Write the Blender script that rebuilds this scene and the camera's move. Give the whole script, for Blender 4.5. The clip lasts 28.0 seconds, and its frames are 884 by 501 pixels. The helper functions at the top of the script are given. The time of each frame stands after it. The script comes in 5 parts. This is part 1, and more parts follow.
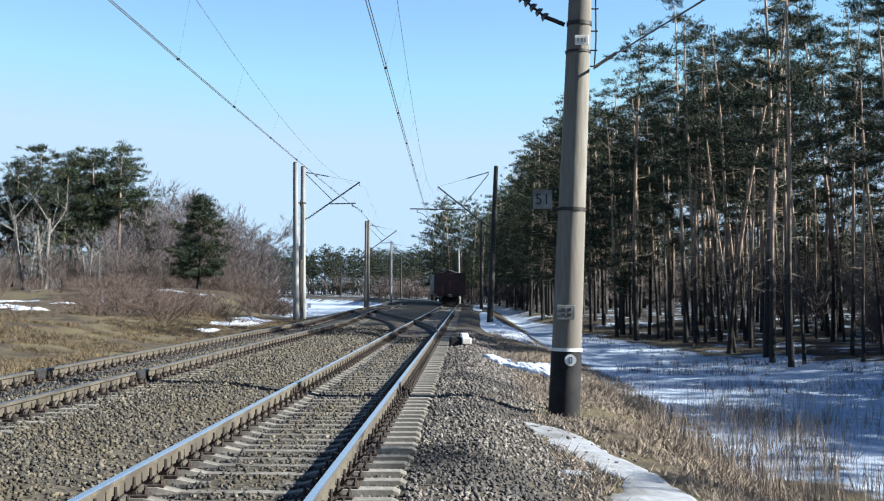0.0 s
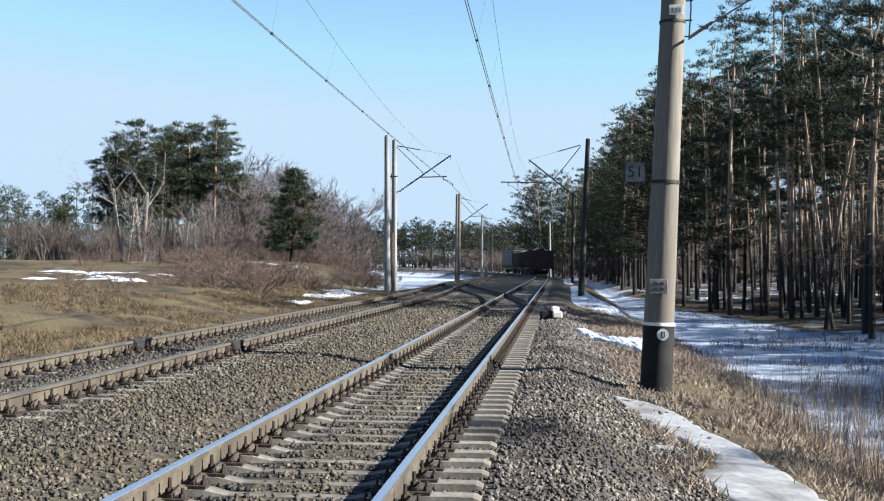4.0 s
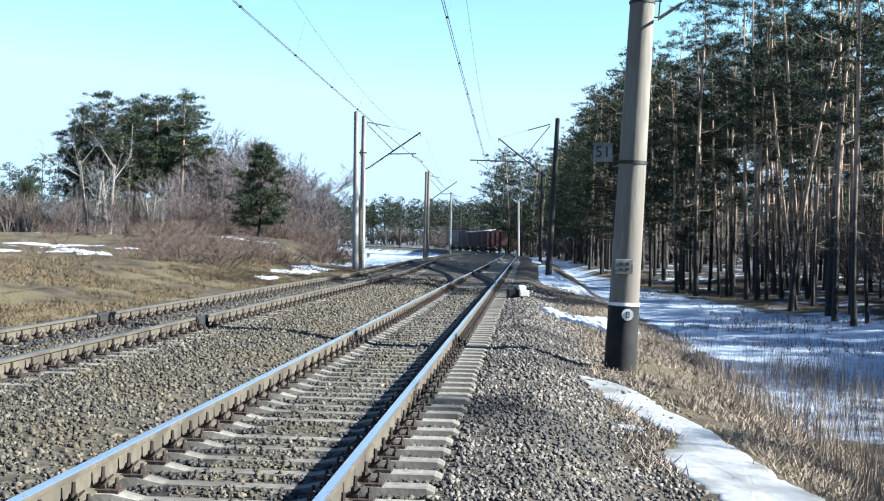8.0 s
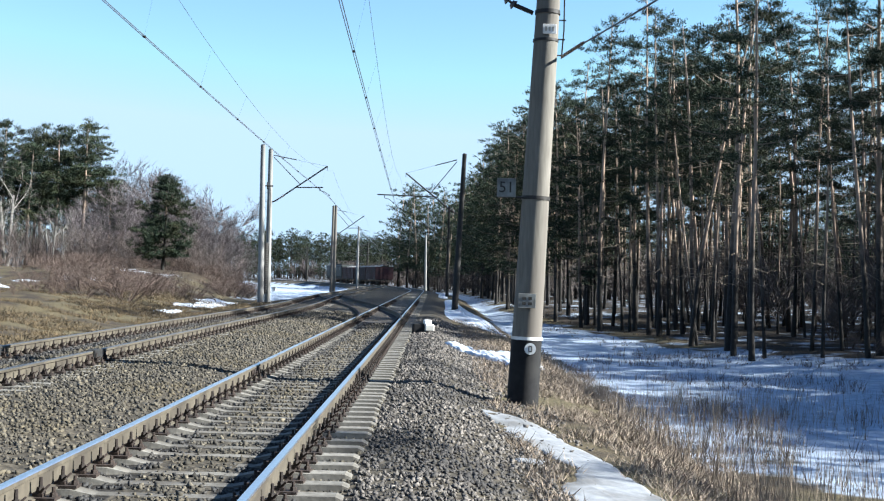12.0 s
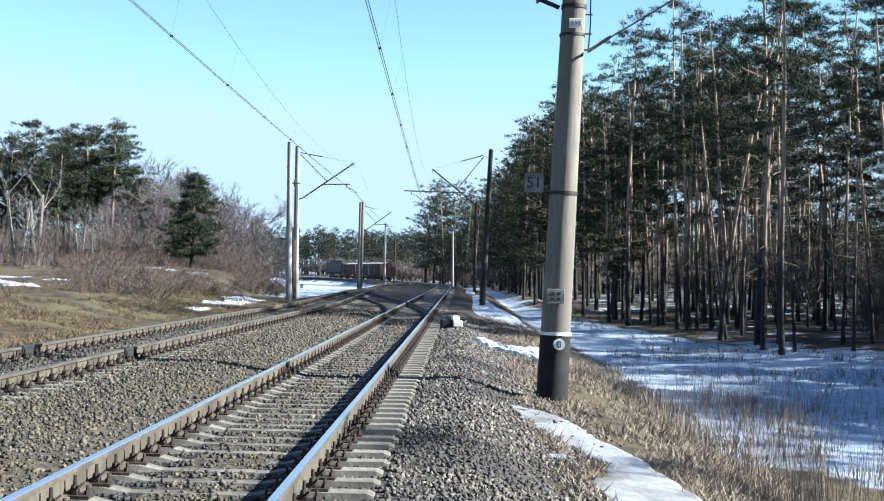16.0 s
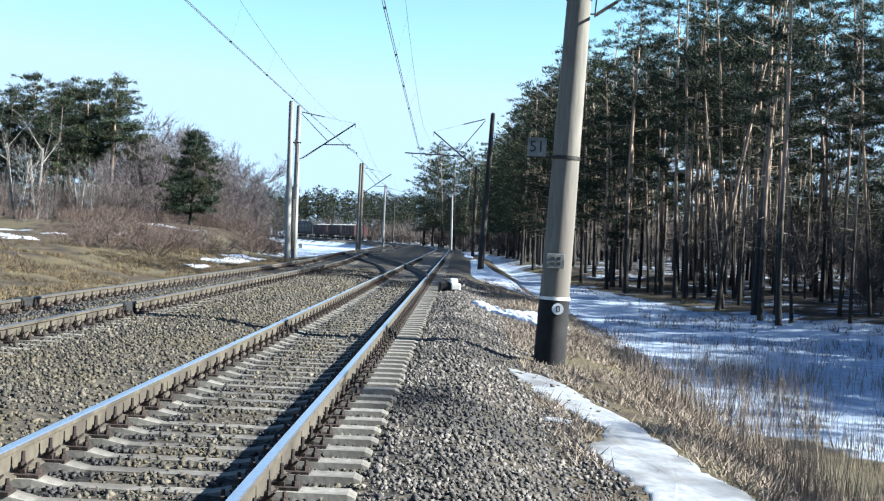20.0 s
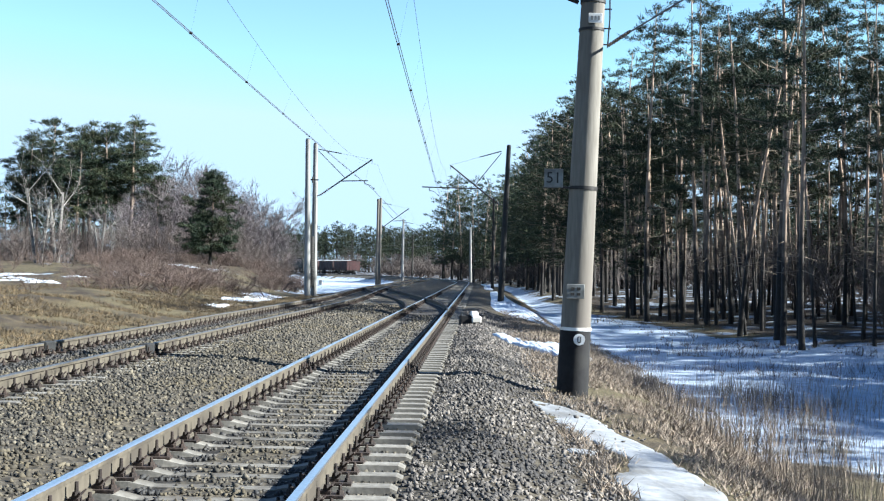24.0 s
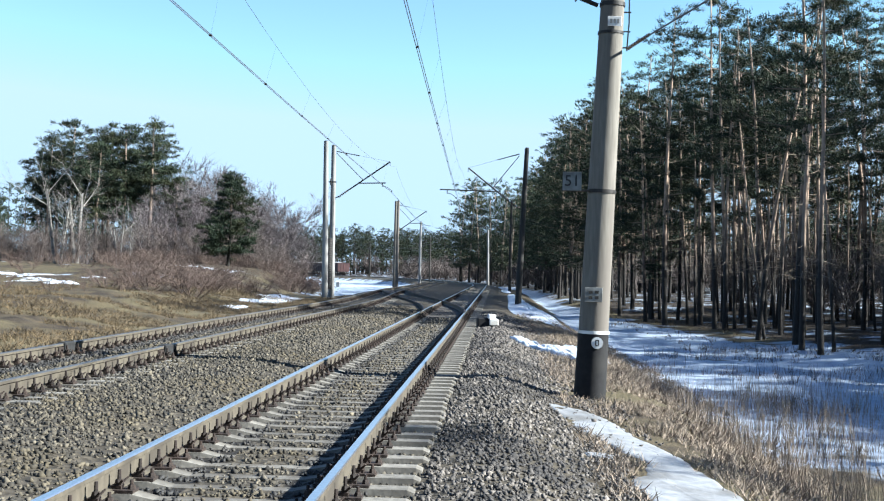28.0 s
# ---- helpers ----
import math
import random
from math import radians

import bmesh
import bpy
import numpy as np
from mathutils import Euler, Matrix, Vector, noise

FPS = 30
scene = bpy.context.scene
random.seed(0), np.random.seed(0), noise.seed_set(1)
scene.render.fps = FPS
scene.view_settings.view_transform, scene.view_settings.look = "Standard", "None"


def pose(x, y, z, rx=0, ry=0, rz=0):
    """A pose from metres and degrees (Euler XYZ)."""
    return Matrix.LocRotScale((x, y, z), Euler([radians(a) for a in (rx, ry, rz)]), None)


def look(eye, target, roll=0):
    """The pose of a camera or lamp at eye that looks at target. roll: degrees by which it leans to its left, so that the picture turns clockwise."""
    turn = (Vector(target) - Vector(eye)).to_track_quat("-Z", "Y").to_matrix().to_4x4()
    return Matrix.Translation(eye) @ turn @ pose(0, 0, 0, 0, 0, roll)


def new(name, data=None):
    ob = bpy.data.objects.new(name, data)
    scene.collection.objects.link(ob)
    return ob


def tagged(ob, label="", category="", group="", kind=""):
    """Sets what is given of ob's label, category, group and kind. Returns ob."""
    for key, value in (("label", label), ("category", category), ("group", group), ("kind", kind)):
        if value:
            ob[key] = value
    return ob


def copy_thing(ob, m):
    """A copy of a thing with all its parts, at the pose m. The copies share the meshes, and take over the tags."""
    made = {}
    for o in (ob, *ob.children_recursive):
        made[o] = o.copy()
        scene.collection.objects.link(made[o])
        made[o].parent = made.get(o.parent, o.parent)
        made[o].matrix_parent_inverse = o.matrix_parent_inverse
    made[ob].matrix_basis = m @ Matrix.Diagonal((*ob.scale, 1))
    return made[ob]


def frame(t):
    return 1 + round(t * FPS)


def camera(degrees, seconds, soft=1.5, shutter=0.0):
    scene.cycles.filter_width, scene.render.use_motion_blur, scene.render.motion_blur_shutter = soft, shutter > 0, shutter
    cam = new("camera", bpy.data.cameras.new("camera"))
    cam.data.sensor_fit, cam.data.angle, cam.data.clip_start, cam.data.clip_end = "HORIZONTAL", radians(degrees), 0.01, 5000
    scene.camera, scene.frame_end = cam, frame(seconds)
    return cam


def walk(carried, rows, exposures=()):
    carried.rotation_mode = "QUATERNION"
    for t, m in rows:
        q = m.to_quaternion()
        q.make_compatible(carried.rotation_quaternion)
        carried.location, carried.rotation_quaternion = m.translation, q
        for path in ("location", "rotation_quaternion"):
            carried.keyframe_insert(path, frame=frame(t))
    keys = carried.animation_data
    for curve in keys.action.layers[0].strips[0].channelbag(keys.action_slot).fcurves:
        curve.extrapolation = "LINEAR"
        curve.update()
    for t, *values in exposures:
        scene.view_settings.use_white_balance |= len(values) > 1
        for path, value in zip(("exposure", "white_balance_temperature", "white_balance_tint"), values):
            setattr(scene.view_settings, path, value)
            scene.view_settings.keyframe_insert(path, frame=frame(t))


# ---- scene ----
cam = camera(40.4, 28.0, soft=1.2)
PATH = [
    (0, (1.876, -0.058, 1.424), (1.6670, 9.9336, 1.7716), 0.32),
    (0.5, (1.884, -0.056, 1.428), (1.3079, 9.9204, 1.7891), 0.86),
    (1, (1.884, -0.060, 1.438), (1.2299, 9.9176, 1.5921), 0.98),
    (1.5, (1.877, -0.073, 1.423), (1.0190, 9.8723, 2.0132), 2.17),
    (2, (1.889, -0.069, 1.431), (1.2065, 9.8918, 1.9997), 3.60),
    (2.5, (1.876, -0.070, 1.392), (1.5915, 9.9159, 1.8377), 3.89),
    (3, (1.875, -0.058, 1.441), (1.2082, 9.9103, 1.8718), 3.84),
    (3.5, (1.857, -0.058, 1.414), (1.0818, 9.9030, 1.8461), 2.18),
    (4, (1.873, -0.049, 1.420), (0.9120, 9.9039, 1.5402), 0.56),
    (4.5, (1.888, -0.061, 1.429), (1.0267, 9.9018, 1.4260), 0.66),
    (6.5, (1.904, -0.058, 1.409), (1.1548, 9.9058, 0.9991), 0.92),
    (7, (1.906, -0.053, 1.410), (1.2064, 9.9085, 0.8826), 1.19),
    (7.5, (1.900, -0.027, 1.417), (1.2619, 9.9503, 1.1972), 1.51),
    (8, (1.902, -0.023, 1.424), (1.2037, 9.9524, 1.3606), 1.33),
    (8.5, (1.903, -0.038, 1.420), (1.1619, 9.9344, 1.4939), 1.13),
    (9, (1.905, -0.057, 1.434), (1.1437, 9.9129, 1.5641), 1.32),
    (9.5, (1.904, -0.051, 1.414), (1.1632, 9.9211, 1.4875), 1.23),
    (10, (1.909, -0.027, 1.430), (1.2005, 9.9476, 1.5442), 1.57),
    (10.5, (1.911, -0.028, 1.421), (1.4182, 9.9592, 1.5694), 1.52),
    (11, (1.929, -0.011, 1.417), (1.5886, 9.9793, 1.6798), 2.15),
    (11.5, (1.952, -0.011, 1.417), (1.9154, 9.9783, 1.8778), 2.00),
    (12, (1.955, -0.015, 1.411), (2.0172, 9.9821, 1.6565), 1.68),
    (12.5, (1.943, -0.030, 1.411), (1.9103, 9.9657, 1.7088), 1.84),
    (14.5, (1.937, -0.007, 1.407), (1.8772, 9.9905, 1.6010), 1.90),
    (15, (1.929, 0.003, 1.409), (1.8921, 10.0007, 1.6216), 1.67),
    (15.5, (1.933, -0.018, 1.413), (1.8136, 9.9789, 1.6310), 1.45),
    (16, (1.938, -0.016, 1.417), (1.7775, 9.9804, 1.6210), 1.23),
    (16.5, (1.942, -0.016, 1.412), (1.6943, 9.9786, 1.6167), 1.01),
    (17, (1.945, -0.048, 1.397), (1.6807, 9.9480, 1.4755), 1.52),
    (17.5, (1.933, -0.042, 1.398), (1.5947, 9.9518, 1.4497), 1.96),
    (18, (1.923, -0.020, 1.408), (1.6155, 9.9753, 1.3536), 1.65),
    (18.5, (1.911, -0.008, 1.395), (1.6184, 9.9866, 1.2631), 2.09),
    (19, (1.905, 0.000, 1.400), (1.6433, 9.9961, 1.3038), 2.27),
    (19.5, (1.903, 0.001, 1.396), (1.6996, 9.9991, 1.3327), 2.38),
    (20, (1.907, -0.003, 1.394), (1.7689, 9.9952, 1.2945), 2.59),
    (20.5, (1.909, -0.012, 1.405), (1.7642, 9.9873, 1.4025), 2.01),
    (21, (1.911, 0.004, 1.406), (1.6662, 10.0004, 1.4580), 1.40),
    (21.5, (1.919, -0.017, 1.402), (1.6688, 9.9795, 1.4653), 1.13),
    (23.5, (1.900, -0.026, 1.407), (1.6334, 9.9693, 1.5225), 1.11),
    (24, (1.907, -0.026, 1.404), (1.6001, 9.9682, 1.5743), 1.08),
    (24.5, (1.903, -0.043, 1.411), (1.5791, 9.9504, 1.5655), 1.02),
    (25, (1.901, -0.036, 1.407), (1.5747, 9.9573, 1.5916), 0.96),
    (25.5, (1.896, -0.033, 1.409), (1.5516, 9.9596, 1.6045), 1.13),
    (26, (1.882, -0.036, 1.394), (1.6885, 9.9552, 1.7576), 1.63),
    (26.5, (1.890, -0.038, 1.400), (1.5602, 9.9554, 1.5564), 1.64),
    (27, (1.892, -0.063, 1.399), (1.5073, 9.9288, 1.5533), 1.50),
    (27.5, (1.895, -0.013, 1.398), (1.4779, 9.9773, 1.5464), 1.45),
    (28, (1.897, -0.033, 1.405), (1.4453, 9.9552, 1.5932), 1.36),
]
EXPOSURES = ((0.0, 2.15, 5950, 6), (1.0, 2.15, 5900, 6), (1.7, 2.10, 6100, 9), (2.1, 2.09, 6650, 15), (2.6, 2.20, 7100, 15), (3.0, 2.21, 7500, 13), (3.4, 2.13, 6600, 10), (4.0, 2.11, 6200, 9),
             (4.5, 2.21, 6100, 7), (6.5, 2.54, 5750, 4), (8.0, 2.54, 5750, 4), (11.0, 2.32, 5850, 5), (12.0, 2.30, 5850, 5), (15.0, 2.38, 5800, 4), (20.0, 2.44, 5750, 4), (25.0, 2.42, 5750, 4),
             (28.0, 2.36, 5750, 4))
walk(cam, [(t, look(eye, target, roll)) for t, eye, target, roll in PATH], EXPOSURES)
TRAIN_START, TRAIN_SPEED, TRAIN_SLOWING = 130.6, 8.13, 0.0326

# ---------------------------------------------------------------- world, sun
SUN_DIR = Vector((0.995, -0.09, 0.0)).normalized() * math.cos(radians(31)) + Vector((0, 0, math.sin(radians(31))))
world = bpy.data.worlds.new("sky")
scene.world = world
world.use_nodes = True
wn = world.node_tree.nodes
sky = wn.new("ShaderNodeTexSky")
sky.sky_type = 'NISHITA'
sky.sun_disc = False
sky.sun_elevation = radians(31)
sky.sun_rotation = math.atan2(SUN_DIR.x, SUN_DIR.y)
sky.air_density, sky.dust_density, sky.ozone_density = 0.70, 0.0, 2.2
bg = wn["Background"]
bg.inputs["Strength"].default_value = 0.06
sky_cap = wn.new("ShaderNodeMix")                      # colour ceiling on the sky: cuts the glow along the horizon and the fill light
sky_cap.data_type, sky_cap.blend_type = 'RGBA', 'DARKEN'
sky_cap.inputs[0].default_value = 1.0
sky_cap.inputs[7].default_value = (2.35, 3.0, 3.65, 1)
world.node_tree.links.new(sky.outputs[0], sky_cap.inputs[6])
world.node_tree.links.new(sky_cap.outputs[2], bg.inputs[0])
sun_data = bpy.data.lights.new("sun", 'SUN')
sun_data.energy, sun_data.angle, sun_data.color = 5.0, radians(0.55), (1.0, 0.93, 0.84)
sun = new("sun", sun_data)
sun.matrix_basis = look(SUN_DIR * 50, (0, 0, 0))


# ---------------------------------------------------------------- materials
def mat(name, c1, c2, scale=6.0, rough=0.8, bump=0.2, metal=0.0, c3=None, big=0.6, rand=0.0, island=False, detail=6.0, stretch=(1, 1, 1), spec=0.5):
    """Two colours mixed by fine noise, a third by large stains, relief by the same grain."""
    m = bpy.data.materials.new(name)
    m.use_nodes = True
    nt = m.node_tree
    n, l = nt.nodes, nt.links
    p = n["Principled BSDF"]
    tc = n.new("ShaderNodeTexCoord")
    mp = n.new("ShaderNodeMapping")
    mp.inputs["Scale"].default_value = stretch
    l.new(tc.outputs["Object"], mp.inputs[0])
    fine = n.new("ShaderNodeTexNoise")
    fine.inputs["Scale"].default_value, fine.inputs["Detail"].default_value = scale, detail
    l.new(mp.outputs[0], fine.inputs["Vector"])
    ramp = n.new("ShaderNodeValToRGB")
    ramp.color_ramp.elements[0].position, ramp.color_ramp.elements[1].position = 0.34, 0.66
    ramp.color_ramp.elements[0].color, ramp.color_ramp.elements[1].color = (*c1, 1), (*c2, 1)
    l.new(fine.outputs["Fac"], ramp.inputs[0])
    col = ramp.outputs[0]
    if c3:
        stain = n.new("ShaderNodeTexNoise")
        stain.inputs["Scale"].default_value, stain.inputs["Detail"].default_value = big, 4
        l.new(mp.outputs[0], stain.inputs["Vector"])
        sr = n.new("ShaderNodeValToRGB")
        sr.color_ramp.elements[0].position, sr.color_ramp.elements[1].position = 0.45, 0.62
        l.new(stain.outputs["Fac"], sr.inputs[0])
        mx = n.new("ShaderNodeMix")
        mx.data_type = 'RGBA'
        l.new(sr.outputs[0], mx.inputs[0])
        l.new(col, mx.inputs[6])
        mx.inputs[7].default_value = (*c3, 1)
        col = mx.outputs[2]
    if rand:
        if island:
            src = n.new("ShaderNodeNewGeometry").outputs["Random Per Island"]
        else:
            src = n.new("ShaderNodeObjectInfo").outputs["Random"]
        mr = n.new("ShaderNodeMapRange")
        mr.inputs[3].default_value, mr.inputs[4].default_value = 1 - rand, 1 + rand
        l.new(src, mr.inputs[0])
        hs = n.new("ShaderNodeHueSaturation")
        l.new(mr.outputs[0], hs.inputs["Value"])
        l.new(col, hs.inputs["Color"])
        col = hs.outputs[0]
    l.new(col, p.inputs["Base Color"])
    p.inputs["Roughness"].default_value, p.inputs["Metallic"].default_value = rough, metal
    p.inputs["Specular IOR Level"].default_value = spec
    if bump:
        b = n.new("ShaderNodeBump")
        b.inputs["Strength"].default_value, b.inputs["Distance"].default_value = bump, 0.02
        l.new(fine.outputs["Fac"], b.inputs["Height"])
        l.new(b.outputs[0], p.inputs["Normal"])
    return m


M_RAIL = mat("rail_side_rust", (0.053, 0.044, 0.030), (0.076, 0.064, 0.045), 14, 0.75, 0.15, 0.1, (0.037, 0.030, 0.021), 1.4)
M_RAILDULL = mat("rail_head_dull", (0.045, 0.045, 0.045), (0.085, 0.085, 0.083), 30, 0.5, 0.05, 0.5)
M_RAILTOP = mat("rail_head_polished", (0.5, 0.52, 0.55), (0.64, 0.66, 0.69), 30, 0.28, 0.03, 0.95)
M_SLEEPER = mat("sleeper_concrete", (0.092, 0.084, 0.070), (0.152, 0.141, 0.120), 18, 0.9, 0.25, 0, (0.056, 0.048, 0.037), 2.5, rand=0.2)
M_TIMBER = mat("sleeper_tarred_wood", (0.0212, 0.0178, 0.0148), (0.0425, 0.0362, 0.0298), 12, 0.85, 0.3, stretch=(1, 6, 1), rand=0.2)
M_RUST = mat("fastener_rust", (0.010, 0.0062, 0.0042), (0.026, 0.0145, 0.009), 30, 0.8, 0.3, 0.2, rand=0.3)
M_STONE = mat("ballast_stone", (0.0165, 0.0140, 0.0100), (0.074, 0.063, 0.044), 9, 0.9, 0.3, 0, (0.040, 0.032, 0.018), 0.45, rand=0.75, island=True)
M_STONE_PALE = mat("shoulder_stone", (0.026, 0.0225, 0.0195), (0.112, 0.098, 0.084), 9, 0.9, 0.3, 0, (0.022, 0.0195, 0.0180), 0.5, rand=0.7, island=True)
# Oily stones, darkened further to paint in the shadow of the rails.
M_STONE_OIL_SHADE = mat("oil_stained_stone", (0.0065, 0.0056, 0.0048), (0.026, 0.022, 0.0175), 9, 0.75, 0.3, 0, (0.010, 0.0088, 0.0075), 0.8, rand=0.7, island=True)
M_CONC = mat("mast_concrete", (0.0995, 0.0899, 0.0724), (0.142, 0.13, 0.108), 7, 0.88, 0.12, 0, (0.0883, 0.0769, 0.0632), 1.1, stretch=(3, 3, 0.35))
# Pale and dark copies put sunlight and pine shade into the mast colour.
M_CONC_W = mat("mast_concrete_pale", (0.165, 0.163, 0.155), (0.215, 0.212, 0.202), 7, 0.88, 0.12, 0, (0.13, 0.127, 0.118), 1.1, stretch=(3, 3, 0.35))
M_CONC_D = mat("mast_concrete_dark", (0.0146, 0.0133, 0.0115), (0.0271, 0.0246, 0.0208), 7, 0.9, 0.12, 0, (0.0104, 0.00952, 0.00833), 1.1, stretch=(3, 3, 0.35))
# Tar of the mast foot, and the painted shade of the marker block.
M_TAR_SHADE = mat("tar_coat", (0.00235, 0.00235, 0.00302), (0.00606, 0.00606, 0.00708), 12, 0.8, 0.15, 0, (0.0101, 0.00972, 0.00942), 3, spec=0.3)
M_STEEL = mat("weathered_steel", (0.0149, 0.0136, 0.0124), (0.0272, 0.0248, 0.0223), 20, 0.6, 0.1, 0.5)
M_WIRE = mat("wire_copper_oxide", (0.050, 0.055, 0.068), (0.085, 0.092, 0.108), 20, 0.6, 0.0, 0.3)
M_GLASSI = mat("insulator_ceramic", (0.0255, 0.0148, 0.0107), (0.0425, 0.0255, 0.017), 20, 0.25, 0.0)
M_WHITE = mat("white_enamel", (0.535, 0.535, 0.52), (0.627, 0.627, 0.612), 14, 0.5, 0.05, 0, (0.421, 0.398, 0.352), 3)
M_PLATE = mat("grey_enamel_plate", (0.115, 0.119, 0.112), (0.163, 0.166, 0.157), 14, 0.6, 0.05, 0, (0.0816, 0.0816, 0.0747), 5)
M_BLACK = mat("black_paint", (0.01, 0.01, 0.01), (0.02, 0.02, 0.02), 14, 0.85, 0.05, spec=0.2)
M_SNOW = mat("old_snow", (0.36, 0.40, 0.45), (0.50, 0.54, 0.60), 5, 0.6, 0.5, 0, (0.30, 0.32, 0.35), 1.4)
M_SNOWD = mat("dirty_ice_snow", (0.17, 0.175, 0.18), (0.25, 0.255, 0.26), 9, 0.5, 0.4, 0, (0.12, 0.117, 0.11), 1.3)
M_BARK = mat("pine_bark", (0.007, 0.00538, 0.00413), (0.0199, 0.0148, 0.0116), 10, 0.95, 0.5, 0, (0.00496, 0.00413, 0.0033), 1.5, stretch=(3, 3, 0.6), rand=0.3)
M_BARKO = mat("pine_upper_bark", (0.0978, 0.0737, 0.0508), (0.171, 0.139, 0.104), 10, 0.9, 0.4, stretch=(3, 3, 0.6), rand=0.3)
M_NEEDLE = mat("pine_needles", (0.008, 0.0155, 0.0105), (0.028, 0.038, 0.022), 1.3, 0.75, 0, 0, (0.030, 0.033, 0.016), 0.4, rand=0.35, detail=2, spec=0.12)
M_BIRCH = mat("birch_bark", (0.130, 0.120, 0.106), (0.205, 0.194, 0.176), 8, 0.85, 0.2, 0, (0.0514, 0.0457, 0.0399), 2.2, stretch=(1, 1, 3))
M_TWIG = mat("bare_twigs", (0.046, 0.031, 0.024), (0.088, 0.060, 0.046), 4, 0.9, 0, rand=0.35)
M_TWIGG = mat("grey_bare_twigs", (0.054, 0.045, 0.046), (0.100, 0.084, 0.085), 4, 0.9, 0, rand=0.2)
M_TWIGB = mat("brown_grey_twigs", (0.050, 0.038, 0.033), (0.090, 0.071, 0.063), 4, 0.9, 0, rand=0.25)
M_TWIGU = mat("wood_understory_twigs", (0.042, 0.034, 0.031), (0.076, 0.062, 0.056), 4, 0.9, 0, rand=0.3)
M_STRAW = mat("dry_reed_straw", (0.105, 0.079, 0.056), (0.205, 0.162, 0.120), 3, 0.85, 0, rand=0.35, island=True, detail=2)
M_WEED = mat("brown_weeds", (0.035, 0.024, 0.019), (0.085, 0.060, 0.046), 3, 0.9, 0, rand=0.35, island=True, detail=2)
M_GRASS = mat("dry_grass", (0.040, 0.029, 0.014), (0.105, 0.074, 0.036), 3, 0.9, 0, rand=0.45, island=True, detail=2)
M_WAGON = mat("wagon_red_brown", (0.028, 0.0065, 0.0068), (0.047, 0.0105, 0.0102), 3, 0.7, 0.1, 0, (0.018, 0.0068, 0.0068), 0.7)
M_WAGON2 = mat("wagon_dull_brown", (0.024, 0.010, 0.010), (0.040, 0.016, 0.015), 3, 0.75, 0.1, 0, (0.016, 0.009, 0.009), 0.7)
M_LOAD = mat("pale_gravel_load", (0.167, 0.156, 0.147), (0.269, 0.26, 0.245), 3, 0.95, 0.6)
M_LOCO = mat("loco_green", (0.00648, 0.0101, 0.00864), (0.0115, 0.0173, 0.0144), 3, 0.7, 0.05, 0, (0.0216, 0.0216, 0.0202), 0.6)
M_DARKMETAL = mat("bogie_dirt", (0.0107, 0.00943, 0.00828), (0.0236, 0.0201, 0.0166), 6, 0.85, 0.1)
M_WINDOW = mat("dark_glass", (0.02, 0.025, 0.03), (0.03, 0.035, 0.04), 3, 0.55, 0)


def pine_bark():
    """Scots pine bark: thick dark plates low on the bole, thin pale orange bark above, with a broken border; wood shade
    and sunlight are painted into both tones.
    """
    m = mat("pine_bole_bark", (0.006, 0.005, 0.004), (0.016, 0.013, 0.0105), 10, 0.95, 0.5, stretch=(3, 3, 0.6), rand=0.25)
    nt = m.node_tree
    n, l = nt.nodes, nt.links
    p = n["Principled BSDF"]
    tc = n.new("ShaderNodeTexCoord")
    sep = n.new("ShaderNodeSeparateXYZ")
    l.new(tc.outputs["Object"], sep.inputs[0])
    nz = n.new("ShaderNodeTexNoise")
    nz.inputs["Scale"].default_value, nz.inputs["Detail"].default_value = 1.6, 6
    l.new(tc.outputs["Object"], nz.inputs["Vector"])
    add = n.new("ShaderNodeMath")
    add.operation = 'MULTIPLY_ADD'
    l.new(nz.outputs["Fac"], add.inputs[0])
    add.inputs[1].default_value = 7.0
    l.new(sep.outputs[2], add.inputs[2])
    # The height blend also paints shade low down and sunlight higher up.
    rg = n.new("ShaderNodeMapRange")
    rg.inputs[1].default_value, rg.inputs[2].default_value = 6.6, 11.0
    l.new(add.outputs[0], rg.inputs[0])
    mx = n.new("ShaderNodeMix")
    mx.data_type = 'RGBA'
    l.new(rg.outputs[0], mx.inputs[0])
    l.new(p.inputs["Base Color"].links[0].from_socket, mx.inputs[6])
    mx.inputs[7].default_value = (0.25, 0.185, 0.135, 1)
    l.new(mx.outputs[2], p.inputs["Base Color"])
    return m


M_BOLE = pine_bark()


